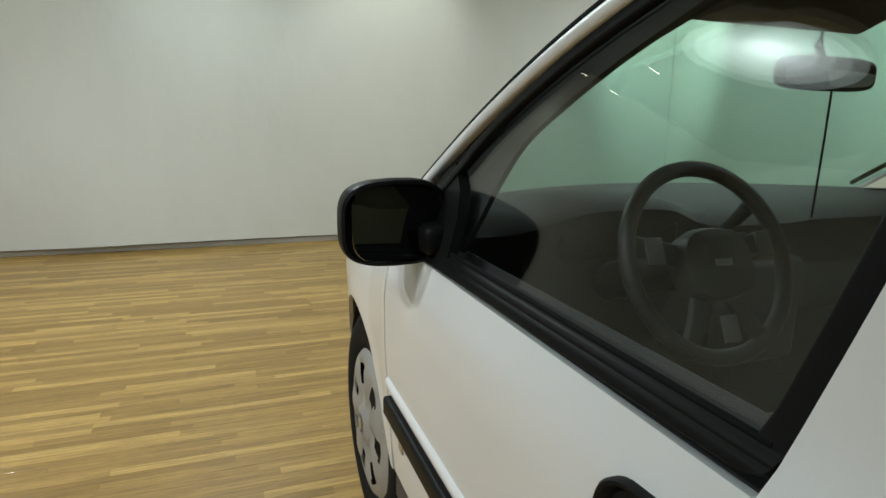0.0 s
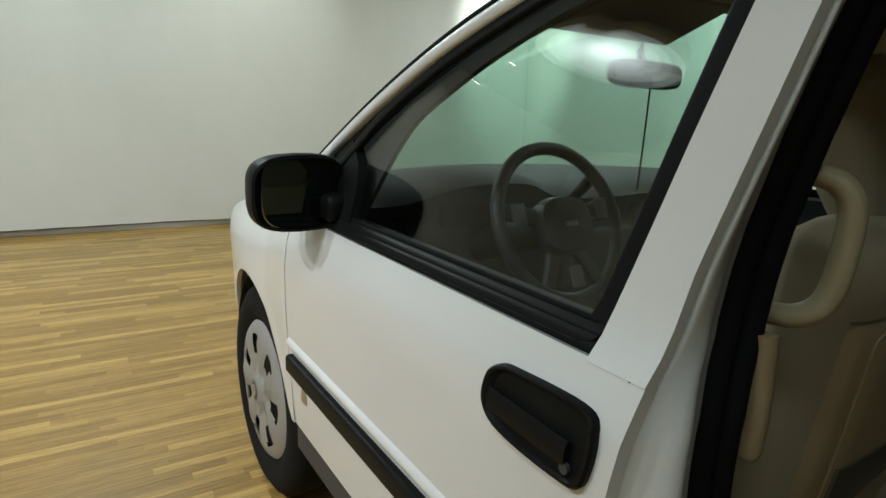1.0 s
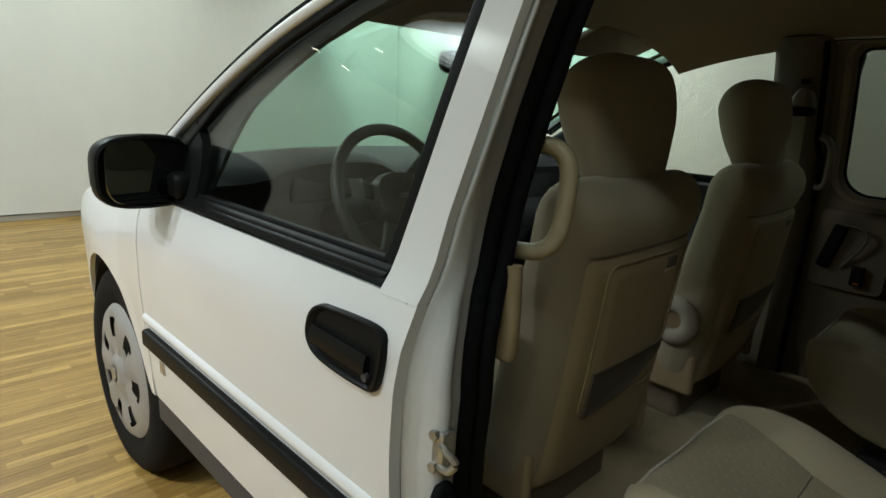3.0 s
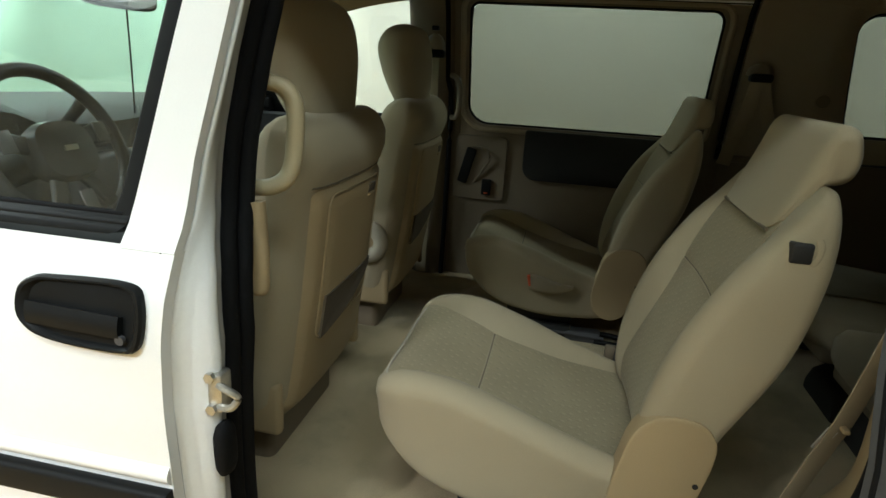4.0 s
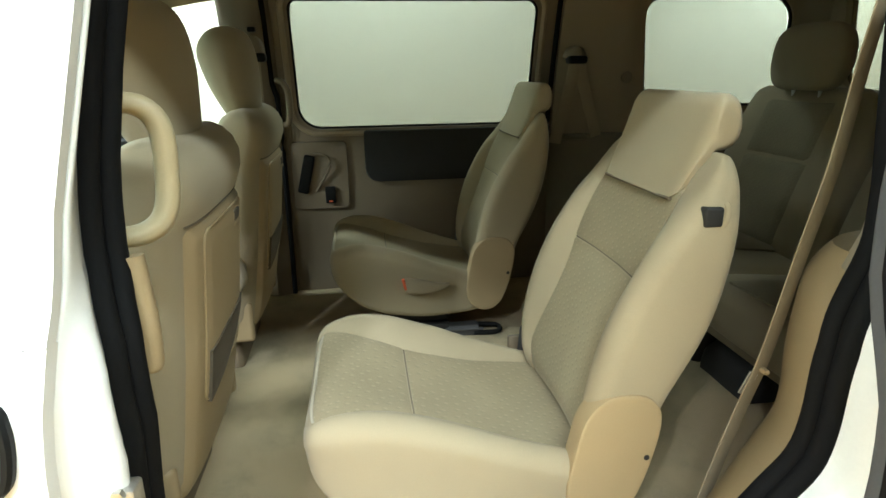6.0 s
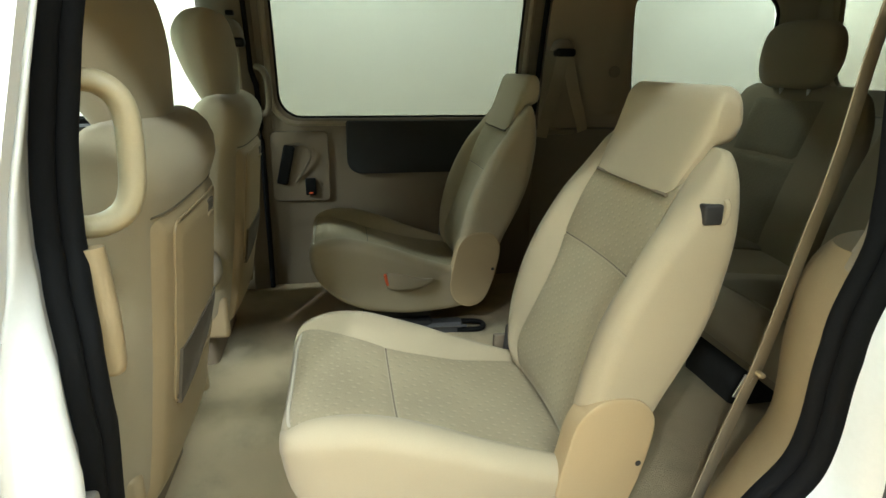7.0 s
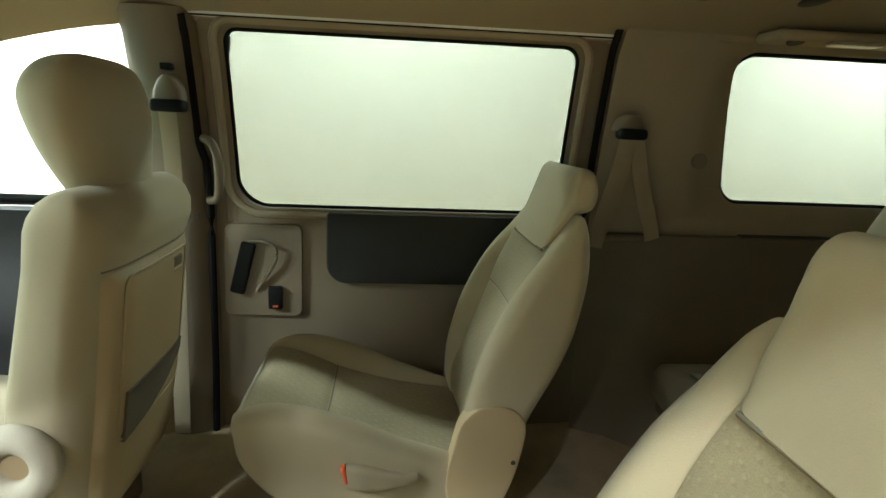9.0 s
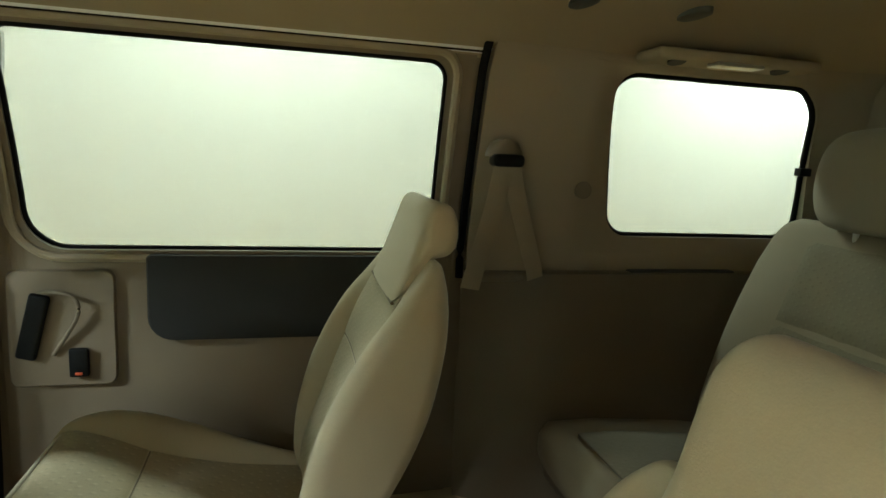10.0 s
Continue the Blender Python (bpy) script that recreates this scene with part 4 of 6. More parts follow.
def right_sliding_door():
    outer = rrect(-2.488, -1.478, 0.37, 1.512, [0.03, 0.03, 0.03, 0.03], 7, 12)
    body = part("sliding_door", ring_panel(rrect(-2.46, -1.505, 1.01, 1.500, [0.04, 0.05, 0.045, 0.09], 7, 12), rrect(-2.50, -1.47, 0.37, 1.52, 0.02, 7, 12), 8, lambda y, z, d: skin(y, z, d, 1), 0.02), WHITE, van, "closed sliding door with beige lining and a wide window")

    def lay(y, z, d):
        # the lining swells a little below the window and turns out towards the glass
        edge = max(0.0, 1 - abs(z - 1.02) / 0.05) * 0.012
        return lining(y, z, d - edge + 0.01)
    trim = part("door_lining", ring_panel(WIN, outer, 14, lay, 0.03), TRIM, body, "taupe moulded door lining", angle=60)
    part("window_glass", pane(WIN, lambda y, z, d: skin(y, z, 0.02 + d, 1)), PRIVACY, body, "pale green window glass")
    part("window_seal", sweep([lining(y, z, 0.022) for y, z in WIN], slab(0.008, 0.006, 0.4), up=(1, 0, 0), closed=True), RUBBER, body, "black window seal")
    part("window_reveal", sweep([lining(y, z, 0.006) for y, z in rrect(-2.450, -1.508, 1.012, 1.498, [0.045, 0.055, 0.05, 0.095], 7, 12)], circle(0.011, 8), up=(1, 0, 0), closed=True), PILLARTRIM, body, "rounded beige window reveal")
    # dark cloth insert
    ins = rrect(-2.40, -1.772, 0.822, 1.022, [0.012, 0.012, 0.05, 0.055], 6, 8)
    rings = [[lining(y, z, 0.012 - 0.0) for y, z in ins], [lining(y, z, -0.006) for y, z in ins]]
    c = (-2.086, 0.922)
    for k, d in ((0.985, -0.012), (0.9, -0.014), (0.5, -0.016), (0.05, -0.016)):
        rings.append([lining(c[0] + (y - c[0]) * k, c[1] + (z - c[1]) * k, d) for y, z in ins])
    part("cloth_insert", loft(rings), CHARCOAL, body, "charcoal padded insert below the window")
    # handle plate
    pl = rrect(-1.705, -1.492, 0.722, 0.985, 0.02, 5, 6)
    c = (-1.60, 0.853)
    rings = [[lining(c[0] + (y - c[0]) * k, c[1] + (z - c[1]) * k, d) for y, z in pl] for k, d in ((1.0, 0.012), (1.0, 0.0), (0.98, -0.004), (0.6, -0.005), (0.05, -0.005))]
    part("handle_plate", loft(rings), TRIM, body, "raised taupe handle plate")
    part("handle_slot", box(-0.008, 0.008, -0.021, 0.021, -0.075, 0.075, 0.008, 3, m=Matrix.Translation((0.842, -1.545, 0.862)) @ pose(0, 0, 0, 14, 0, 0)), BLACK, body, "black inner pull handle")
    dl = smooth_path([(0.848, -1.555, 0.935), (0.840, -1.60, 0.938), (0.836, -1.632, 0.925), (0.836, -1.636, 0.89), (0.840, -1.612, 0.845), (0.848, -1.58, 0.795)], 5)
    part("pull_loop", tube(dl, 0.0045, 8), BROWN, body, "thin brown curved pull loop")
    sw = part("lock_switch", box(0.834, 0.850, -1.652, -1.612, 0.745, 0.812, 0.006, 2), BLACK, body, "black lock switch")
    part("switch_mark", box(0.832, 0.838, -1.640, -1.625, 0.752, 0.758, 0.001), RED, body, "small red mark on the switch")


right_sliding_door()


def right_pillars():
    part("inner_post", sheet(lambda u, v: lining(-1.50 + 0.19 * u, 0.34 + 1.18 * v, 0.016), 4, 24, -0.03), TRIM, van, "taupe centre post")
    part("inner_post", sheet(lambda u, v: lining(-2.56 + 0.09 * u, 0.34 + 1.18 * v, 0.016), 4, 24, -0.03), TRIM, van, "taupe rear post")
    for y, top in ((-1.466, 1.50), (-2.497, 1.52)):
        line = [lining(y + (0.014 if z > 1.2 and y > -2 else 0), z, -0.02) for z in np.linspace(0.36 if y > -2 else 0.97, top, 24)]
        part("door_seal", tube(line, 0.010, 8), RUBBER, van, "black rubber door seal")
    part("door_seal", tube([lining(y, 1.507, 0.004) for y in np.linspace(-1.46, -2.50, 14)], 0.007, 8), RUBBER, van, "black rubber door seal")

    def b_pillar(u, v):
        z = 0.36 + 1.16 * v
        y = -1.315 - 0.14 * u - 0.02 * max(0, 0.9 - z)
        return lining(y, z, -0.05 * math.sin(math.pi * u) ** 0.6 + 0.02)
    # darker than the near pillar: far-side shade is put into the material
    bp = part("pillar_trim", sheet(b_pillar, 12, 20, -0.02), TRIM, van, "centre pillar trim, taupe for far-side shade", angle=60)
    hp = smooth_path([(0.79, -1.478, 1.055), (0.775, -1.50, 1.06), (0.765, -1.51, 1.085), (0.755, -1.513, 1.13), (0.748, -1.512, 1.175), (0.75, -1.498, 1.205), (0.765, -1.475, 1.215)], 6)
    part("grab_handle", tube(hp, 0.011, 10), TRIM, bp, "pillar grab handle, taupe for far-side shade")

    for s in (-1, 1):
        quarter(s)


def wheelhouse_cover():
    """The tan moulding that turns in from the doorway's rear seal over the wheel arch."""
    edge = smooth_path([(0, y, z) for y, z in REAR_EDGE[:10]], 4)
    rows = []
    for p in edge:
        top = max(0.0, (p.z - 0.93) / 0.08)
        deep = 0.135 + 0.065 * min(1.0, max(0.0, (p.z - 0.55) / 0.25))
        row = []
        for k in range(15):
            u = k / 14 * math.pi / 2
            row.append((-(SIDE_OUT(p.z) - 0.138) + deep * math.sin(u) * (1 - 0.25 * top * top), p.y - 0.004 - 0.20 * (1 - math.cos(u)), p.z - 0.02 * top * math.sin(u)))
        rows.append(row)
    lid = [[q, (q[0] - 0.16 * min(1.0, k / 4), q[1], q[2] + 0.001)] for k, q in enumerate(rows[-1])]
    part("cover_top", loft([[a for a, b in lid], [b for a, b in lid]], cap=False, closed=False), MOULD, van, "flat top of the wheel arch cover")
    part("wheelhouse_cover", loft(rows, cap=False, closed=False), MOULD, van, "tan moulded cover over the wheel arch beside the doorway", angle=60)


def quarter(s):
    """The rear side: lining with a shelf, and the quarter window."""
    lean = lambda loop: [(y + 0.19 * (z - 1.28), z) for y, z in loop]
    win = lean(rrect(-3.47, -2.865, 1.080, 1.490, [0.07, 0.09, 0.07, 0.06], 7, 10))
    outer = rrect(-3.62, -2.512, 0.985, 1.53, 0.02, 7, 10)

    def lay(y, z, d):
        near = max(abs(y + 3.164) / 0.30, abs(z - 1.28) / 0.195)
        return lining(y, z, d - 0.03 * min(1, max(0, near - 1) / 0.25), s)
    q = part("quarter_lining", ring_panel(win, outer, 12, lay, 0.03), PILLARTRIM, van, "beige rear quarter lining round a window", angle=60)
    part("quarter_glass", pane(win, lambda y, z, d: skin(y, z, 0.02 + d, s)), PRIVACY if s > 0 else DEEP, q, "tinted quarter window")
    part("glass_seal", sweep([lining(y, z, 0.014, s) for y, z in win], slab(0.010, 0.007, 0.4), up=(1, 0, 0), closed=True), RUBBER, q, "black quarter window seal")
    part("quarter_panel", ring_panel(lean(rrect(-3.53, -2.81, 1.045, 1.51, [0.07, 0.09, 0.07, 0.06], 7, 10)), rrect(-3.66, -2.52, 1.02, 1.55, 0.02, 7, 10), 4, lambda y, z, d: skin(y, z, d, s), 0.02), WHITE, van, "white upper rear quarter panel")
    edge = [(p.y, p.z) for p in smooth_path([(0, y, z) for y, z in REAR_EDGE], 4)]
    front = lerp_table([(z, y - 0.06) for y, z in edge])

    def low(u, v):
        z = 0.30 + 0.74 * v
        y0 = front(z)
        y = y0 + (-3.67 - y0) * u
        if abs(y + 2.92) < 0.40:
            z = max(z, 0.352 + math.sqrt(0.40 ** 2 - (y + 2.92) ** 2) + 0.001 * v)
        return skin(y, z, 0.0, s)
    part("rear_quarter", sheet(low, 50, 20, 0.02 * -s), WHITE, van, "white lower rear quarter panel with a wheel arch")

    def wheelhouse(u, v):
        z = 0.36 + 0.63 * v
        f = front(z) if s < 0 else -2.51
        y = f + (-3.62 - f) * u
        swell = 0.06 + 0.15 * math.exp(-((y + 2.92) / 0.36) ** 4) / (1 + math.exp((z - 0.76) * 30)) if s > 0 else 0.03 * math.exp(-((z - 0.62) / 0.3) ** 2)
        turn = 0.01 * max(0.0, 1 - u / 0.05)
        return lining(f + (-3.62 - f) * u, z, -swell * min(1, u * 5) + (turn if s < 0 else 0), s)
    # the far side takes the darker brown, its shade in the colour
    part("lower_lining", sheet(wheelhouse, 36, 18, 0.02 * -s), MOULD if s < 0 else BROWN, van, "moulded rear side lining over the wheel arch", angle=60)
    if s < 0:
        wheelhouse_cover()

        def rear_post(u, v):
            z = 0.965 + 0.55 * v
            a, b = skin(front(z) + 0.056, z, 0.140), lining(front(z) - 0.05, z, -0.035, -1)
            b.x = max(b.x, -0.735 - 0.25 * max(0.0, z - 1.22) ** 2 + 0.1 * max(0.0, z - 1.40))
            c = Vector((b.x + 0.004, a.y - 0.03, z))
            return a * (1 - u) ** 2 + c * (2 * u * (1 - u)) + b * u * u
        part("pillar_trim", sheet(rear_post, 10, 24, 0.01), PILLARTRIM, van, "beige rear pillar trim behind the doorway", angle=60)
    # shelf likewise: lit tone on the near side, shaded tone on the far
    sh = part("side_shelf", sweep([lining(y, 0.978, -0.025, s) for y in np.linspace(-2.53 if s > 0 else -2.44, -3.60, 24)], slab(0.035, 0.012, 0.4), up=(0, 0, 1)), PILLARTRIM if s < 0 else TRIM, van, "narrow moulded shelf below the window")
    if s > 0:
        part("shelf_tray", box(0.80, 0.85, -3.28, -2.96, 0.984, 0.994, 0.004), DASH, sh, "shallow dark tray in the shelf")
        part("glass_latch", box(0.772, 0.796, -3.462, -3.425, 1.262, 1.285, 0.004), BLACK, q, "small black window latch")
        part("round_cap", tube([lining(-2.795, 1.203, -0.020), lining(-2.795, 1.203, -0.038)], 0.022, 18), TRIM, q, "round taupe cap")
    # overhead vent strip above the quarter window
    v = part("overhead_vent", box(s * 0.635 - 0.05, s * 0.635 + 0.05, -3.26, -2.84, 1.500, 1.525, 0.010, 3, m=None), LINER, van, "beige overhead vent strip")
    for y in (-2.90, -3.17):
        part("vent_nozzle", tube([(s * 0.615, y, 1.505), (s * 0.613, y, 1.497)], 0.020, 16), DASH, v, "dark round air nozzle")
    part("reading_lamp", box(s * 0.60 - 0.02, s * 0.60 + 0.02, -3.10, -2.98, 1.493, 1.502, 0.003), METAL, v, "small reading lamp lens")


right_pillars()
for y in (-2.60, -2.83):
    part("ceiling_vent", loft(bulge([((0.47, y, 1.566), X, Y, 0.045, 0.022), ((0.47, y, 1.556), X, Y, 0.045, 0.022), ((0.47, y, 1.553), X, Y, 0.035, 0.014)], 2, 24)), DASH, van, "dark oval vent in the headliner")


def dashboard():
    loops = []
    for x in np.linspace(-0.80, 0.80, 41):
        hump = 0.055 * math.exp(-((x + 0.42) / 0.20) ** 4)
        mid = 0.03 * math.exp(-(x / 0.17) ** 4)
        y_edge = -0.52 - 0.05 * math.exp(-((x + 0.42) / 0.2) ** 4) - mid
        base = -0.32 + 0.40 * (1 - (x / 0.84) ** 2)
        prof = [(base, 1.065), (base - 0.06, 1.075), (-0.30, 1.068 + hump * 0.5), (-0.40, 1.062 + hump * 0.9), (y_edge + 0.03, 1.045 + hump), (y_edge, 1.025 + hump), (y_edge + 0.025, 0.985 + hump * 0.5), (y_edge + 0.03, 0.93),
                (y_edge + 0.01, 0.86), (y_edge - 0.005, 0.80), (y_edge + 0.05, 0.72), (-0.40, 0.66), (-0.30, 0.70), (-0.2, 0.9)]
        loops.append([(x, y, z) for y, z in prof])
    d = part("dashboard", loft(loops), DASH, van, "dark grey moulded dashboard", angle=50)
    part("instrument_cluster", box(-0.58, -0.26, -0.548, -0.52, 0.965, 1.055, 0.02, 3), DARK, d, "dark instrument cluster")
    for x in (-0.10, 0.0):
        v = part("air_vent", box(x - 0.045, x + 0.045, -0.575, -0.545, 0.955, 1.01, 0.012, 3), DARK, d, "dark central air vent")
        for k in range(3):
            part("vent_slat", box(x - 0.038, x + 0.038, -0.582, -0.574, 0.965 + 0.015 * k, 0.969 + 0.015 * k, 0.001), GREY, d, "thin vent slat")
    part("centre_stack", box(-0.13, 0.13, -0.585, -0.53, 0.66, 0.94, 0.02, 3), GREY, d, "grey centre console stack")
    # steering wheel
    c = Vector((-0.445, -0.835, 1.025))
    tilt = pose(0, 0, 0, -24)
    on = lambda a, r, d=0.0: c + tilt.to_3x3() @ Vector((r * math.cos(a), d, r * math.sin(a)))
    rim = part("steering_wheel", tube([on(math.tau * i / 48, 0.178) for i in range(48)], 0.0155, 12, True), WHEELGREY, van, "dark grey four-spoke steering wheel")
    rows = []
    for d, k in ((0.05, 0.5), (0.03, 0.9), (0.0, 1.0), (-0.02, 0.9), (-0.03, 0.6), (-0.033, 0.1)):
        rows.append((on(-0.9, 0.012 * k, d), X, tilt.to_3x3() @ Z, 0.082 * k, 0.07 * k))
    part("airbag_cover", loft(bulge(rows, 2.8, 32)), WHEELGREY, rim, "dark padded airbag cover")
    for a, w in ((radians(12), 0.020), (radians(168), 0.020), (radians(-62), 0.017), (radians(-118), 0.017)):
        p = [on(a, 0.06, 0.008), on(a, 0.12, 0.0), on(a, 0.172, 0.0)]
        part("spoke", sweep(p, slab(w, 0.008, 0.4), up=tilt.to_3x3() @ Y), WHEELGREY, rim, "dark wheel spoke")
    for a in (radians(170), radians(10), radians(-88)):
        q = on(a, 0.128, -0.012)
        part("spoke_insert", box(-0.018, 0.018, -0.003, 0.003, -0.024, 0.024, 0.002, m=Matrix.Translation(q) @ tilt), SPOKE, rim, "silver spoke insert")
    part("column", tube([on(0, 0, 0.05), c + Vector((0, 0.30, -0.12))], 0.045, 14), DASH, rim, "steering column shroud")
    e = on(-1.57, 0.01, -0.034)
    part("wheel_emblem", box(-0.018, 0.018, -0.002, 0.002, -0.006, 0.006, 0.001, m=Matrix.Translation(e) @ tilt), METAL, rim, "small plain emblem bar")
    st = smooth_path([c + Vector((0.03, 0.08, 0.0)), c + Vector((0.10, 0.07, 0.04)), c + Vector((0.145, 0.06, 0.085))], 5)
    part("stalk", tube(st, 0.012, 10, size=lambda t: 0.7 + 0.6 * t), BLACK, rim, "black column stalk")


dashboard()


# ---------------------------------------------------------------- seats
def refine(rows, n=3):
    """More stations between those of a loft, along a smooth curve."""
    r = [np.array(v, dtype=float) for v in rows]
    out = []
    for i in range(len(r) - 1):
        a, b, c, d = r[max(0, i - 1)], r[i], r[i + 1], r[min(len(r) - 1, i + 2)]
        for k in range(n):
            t = k / n
            v = 0.5 * (2 * b + (c - a) * t + (2 * a - 5 * b + 4 * c - d) * t * t + (3 * b - a - 3 * c + d) * t ** 3)
            out.append(tuple(float(q) for q in v[:-2]) + tuple(max(0.004, float(q)) for q in v[-2:]))
    return out + [tuple(rows[-1])]


def on_top(rows, p, dip=0.0):
    """Height of a lofted cushion's upper skin at x from its centre, y."""
    ys = [r[0] for r in rows]
    order = np.argsort(ys)
    col = lambda k: np.array([rows[i][k] for i in order])
    yy = col(0)

    def f(x, y):
        zc, hw, hh = (float(np.interp(y, yy, col(k))) for k in (1, 2, 3))
        return zc + hh * max(0.0, 1 - (abs(x) / hw) ** p) ** (1 / p) - dip * math.cos(min(1.0, abs(x) / hw / 0.8) * math.pi / 2) ** 2
    return f


def pad(f, across, up, lift=0.0065, n=14, m=18, corner=0.18):
    """A thin stitched pad over a surface: across and up are its (start, end); f(a, b, d) places it d proud of the surface."""
    def g(u, v):
        a, b = across[0] + (across[1] - across[0]) * u, up[0] + (up[1] - up[0]) * v
        e = min(u, 1 - u) * abs(across[1] - across[0]), min(v, 1 - v) * abs(up[1] - up[0])
        k = min(1.0, min(e) / 0.018)
        return f(a, b, lift * (1 - (1 - k) ** 2) - 0.0015)
    return g


def half_section(hw, wi, front, back, bol, r=0.034, rb=0.026, taper=0.0):
    """Half of a padded section, from the middle of its face round to the middle of its back: a hollow insert, a seam, a bolster and an upright side."""
    r = min(r, (hw - wi) * 0.6, (front + back) * 0.45)
    rb = min(rb, (front + back) * 0.4)
    ridge = front + bol
    pts = [(wi * k / 7, front - 0.007 * (1 - (k / 7) ** 2)) for k in range(7)]
    pts += [(wi - 0.004, front - 0.001), (wi, front - 0.005), (wi + 0.004, front)]
    a0, a1 = wi + 0.004, max(wi + 0.005, hw - r)
    pts += [(a0 + (a1 - a0) * k / 7, front + bol * math.sin(math.pi / 2 * k / 7)) for k in range(1, 8)]
    pts += [(a1 + (hw - a1) * math.sin(math.pi / 2 * k / 6), ridge - r * (1 - math.cos(math.pi / 2 * k / 6))) for k in range(1, 7)]
    pts += [(hw - taper * k / 5, ridge - r + (rb - back - ridge + r) * k / 5) for k in range(1, 5)]
    e = hw - taper - rb
    pts += [(e + rb * math.cos(math.pi / 2 * k / 5), rb - back - rb * math.sin(math.pi / 2 * k / 5)) for k in range(6)]
    return pts + [(e * (1 - k / 5), -back) for k in range(1, 6)]


def padded(rows, place, **shape):
    """Loops of a padded form; place(s, a, d) lays the point a across and d out of station s."""
    loops = []
    for s, front, back, hw, wi, bol in rows:
        half = half_section(hw, wi, front, back, bol, **shape)
        loops.append([place(s, a, d) for a, d in half] + [place(s, -a, d) for a, d in half[-2:0:-1]])
    return loops


def puff(rows, place, s0, s1, lift=0.0025, tuck=0.010, grow=1.008):
    """A stitched pad that fills the insert of a padded form between two stations."""
    st = sorted(rows)
    xs = [r[0] for r in st]
    span = abs(s1 - s0)

    def g(u, v):
        s = s0 + (s1 - s0) * v
        front, wi = (float(np.interp(s, xs, [r[k] for r in st])) for k in (1, 4))
        f = (1 - 2 * u) * grow
        k = min(1.0, min(min(u, 1 - u) * 2 * wi, min(v, 1 - v) * span) / tuck)
        return place(s, wi * f, front - 0.007 * (1 - f * f) + lift * (1 - (1 - k) ** 2) + 0.0006)
    return g


def captain_chair(cx, label, lever):
    """A second-row bucket seat."""
    seat = thing("captain_chair", (cx, -1.9, 0.36), label, "seat", "second row seats")
    # cushion: station along y, insert height, underside, half width, insert half width, bolster
    table = [(-1.642, 0.672, 0.655, 0.150, 0.120, 0.002), (-1.647, 0.692, 0.635, 0.187, 0.152, 0.004), (-1.660, 0.704, 0.602, 0.208, 0.170, 0.008), (-1.688, 0.709, 0.568, 0.220, 0.165, 0.017), (-1.73, 0.704, 0.532, 0.227, 0.150, 0.028),
             (-1.78, 0.691, 0.508, 0.230, 0.136, 0.036), (-1.83, 0.674, 0.493, 0.231, 0.128, 0.040), (-1.90, 0.650, 0.482, 0.230, 0.134, 0.040), (-1.97, 0.628, 0.479, 0.228, 0.145, 0.034), (-2.04, 0.611, 0.481, 0.224, 0.158, 0.026),
             (-2.10, 0.600, 0.487, 0.219, 0.168, 0.018), (-2.16, 0.592, 0.500, 0.205, 0.165, 0.010), (-2.18, 0.585, 0.530, 0.180, 0.150, 0.004)]
    fine = [(q[0], q[3], q[4], q[5], q[1], q[2]) for q in refine([(y, wi, bol, top, low, hw) for y, top, low, hw, wi, bol in table], 4)]
    rows = [(y, top - 0.58, 0.58 - low, hw, wi, bol) for y, top, low, hw, wi, bol in fine]
    wave = lambda a, b: 0.0016 * noise.noise(Vector((a * 11 + cx * 7, b * 11, 3.0)))
    lay = lambda y, a, d: Vector((cx + a + wave(d, y), y, 0.58 + d + wave(a, y)))
    cushion = part("cushion", loft(padded(rows, lay, taper=0.014)), CLOTH, seat, "tan cloth seat cushion", angle=50)
    part("cushion_insert", sheet(puff(rows, lay, -1.658, -1.822), 20, 16, 0.006), PATTERN, cushion, "dotted cloth front insert", angle=70)
    part("cushion_insert", sheet(puff(rows, lay, -1.829, -2.135), 20, 24, 0.006), PATTERN, cushion, "dotted cloth rear insert", angle=70)
    wide = lambda f: lay(-1.8255, 0.127 * f, 0.6755 - 0.58 - 0.007 * (1 - f * f) - 0.001)
    part("cross_seam", tube([wide(f) for f in np.linspace(-1, 1, 14)], 0.0018, 6), SEAM, cushion, "dark stitched seam")
    hem = [lay(-1.654 - 0.008 * (abs(a) / 0.166) ** 6, a, 0.698 - 0.58 + 0.004 * (abs(a) / 0.166) ** 2) for a in np.linspace(-0.166, 0.166, 24)]
    part("front_piping", tube(hem, 0.0032, 8), PIPING, cushion, "pale piping along the front edge")
    # backrest: station up z, face, rear, half width, insert half width, bolster
    table = [(0.600, -2.115, -2.175, 0.185, 0.130, 0.005), (0.625, -2.112, -2.200, 0.205, 0.142, 0.012), (0.66, -2.116, -2.215, 0.214, 0.160, 0.018), (0.72, -2.132, -2.237, 0.220, 0.148, 0.030), (0.80, -2.158, -2.276, 0.223, 0.128, 0.038),
             (0.86, -2.180, -2.300, 0.223, 0.127, 0.040), (0.92, -2.204, -2.315, 0.222, 0.143, 0.036), (0.98, -2.228, -2.325, 0.220, 0.143, 0.024), (1.03, -2.253, -2.328, 0.213, 0.140, 0.009), (1.06, -2.272, -2.326, 0.206, 0.136, 0.004),
             (1.083, -2.287, -2.322, 0.197, 0.130, 0.002), (1.098, -2.298, -2.319, 0.186, 0.122, 0.001), (1.106, -2.304, -2.316, 0.176, 0.115, 0.001), (1.109, -2.307, -2.313, 0.160, 0.105, 0.001)]
    fine = [(q[0], q[3], q[4], q[5], q[1], q[2]) for q in refine([(z, wi, bol, face, rear, hw) for z, face, rear, hw, wi, bol in [(z, f + 3, r + 3, hw, wi, b) for z, f, r, hw, wi, b in table]], 4)]
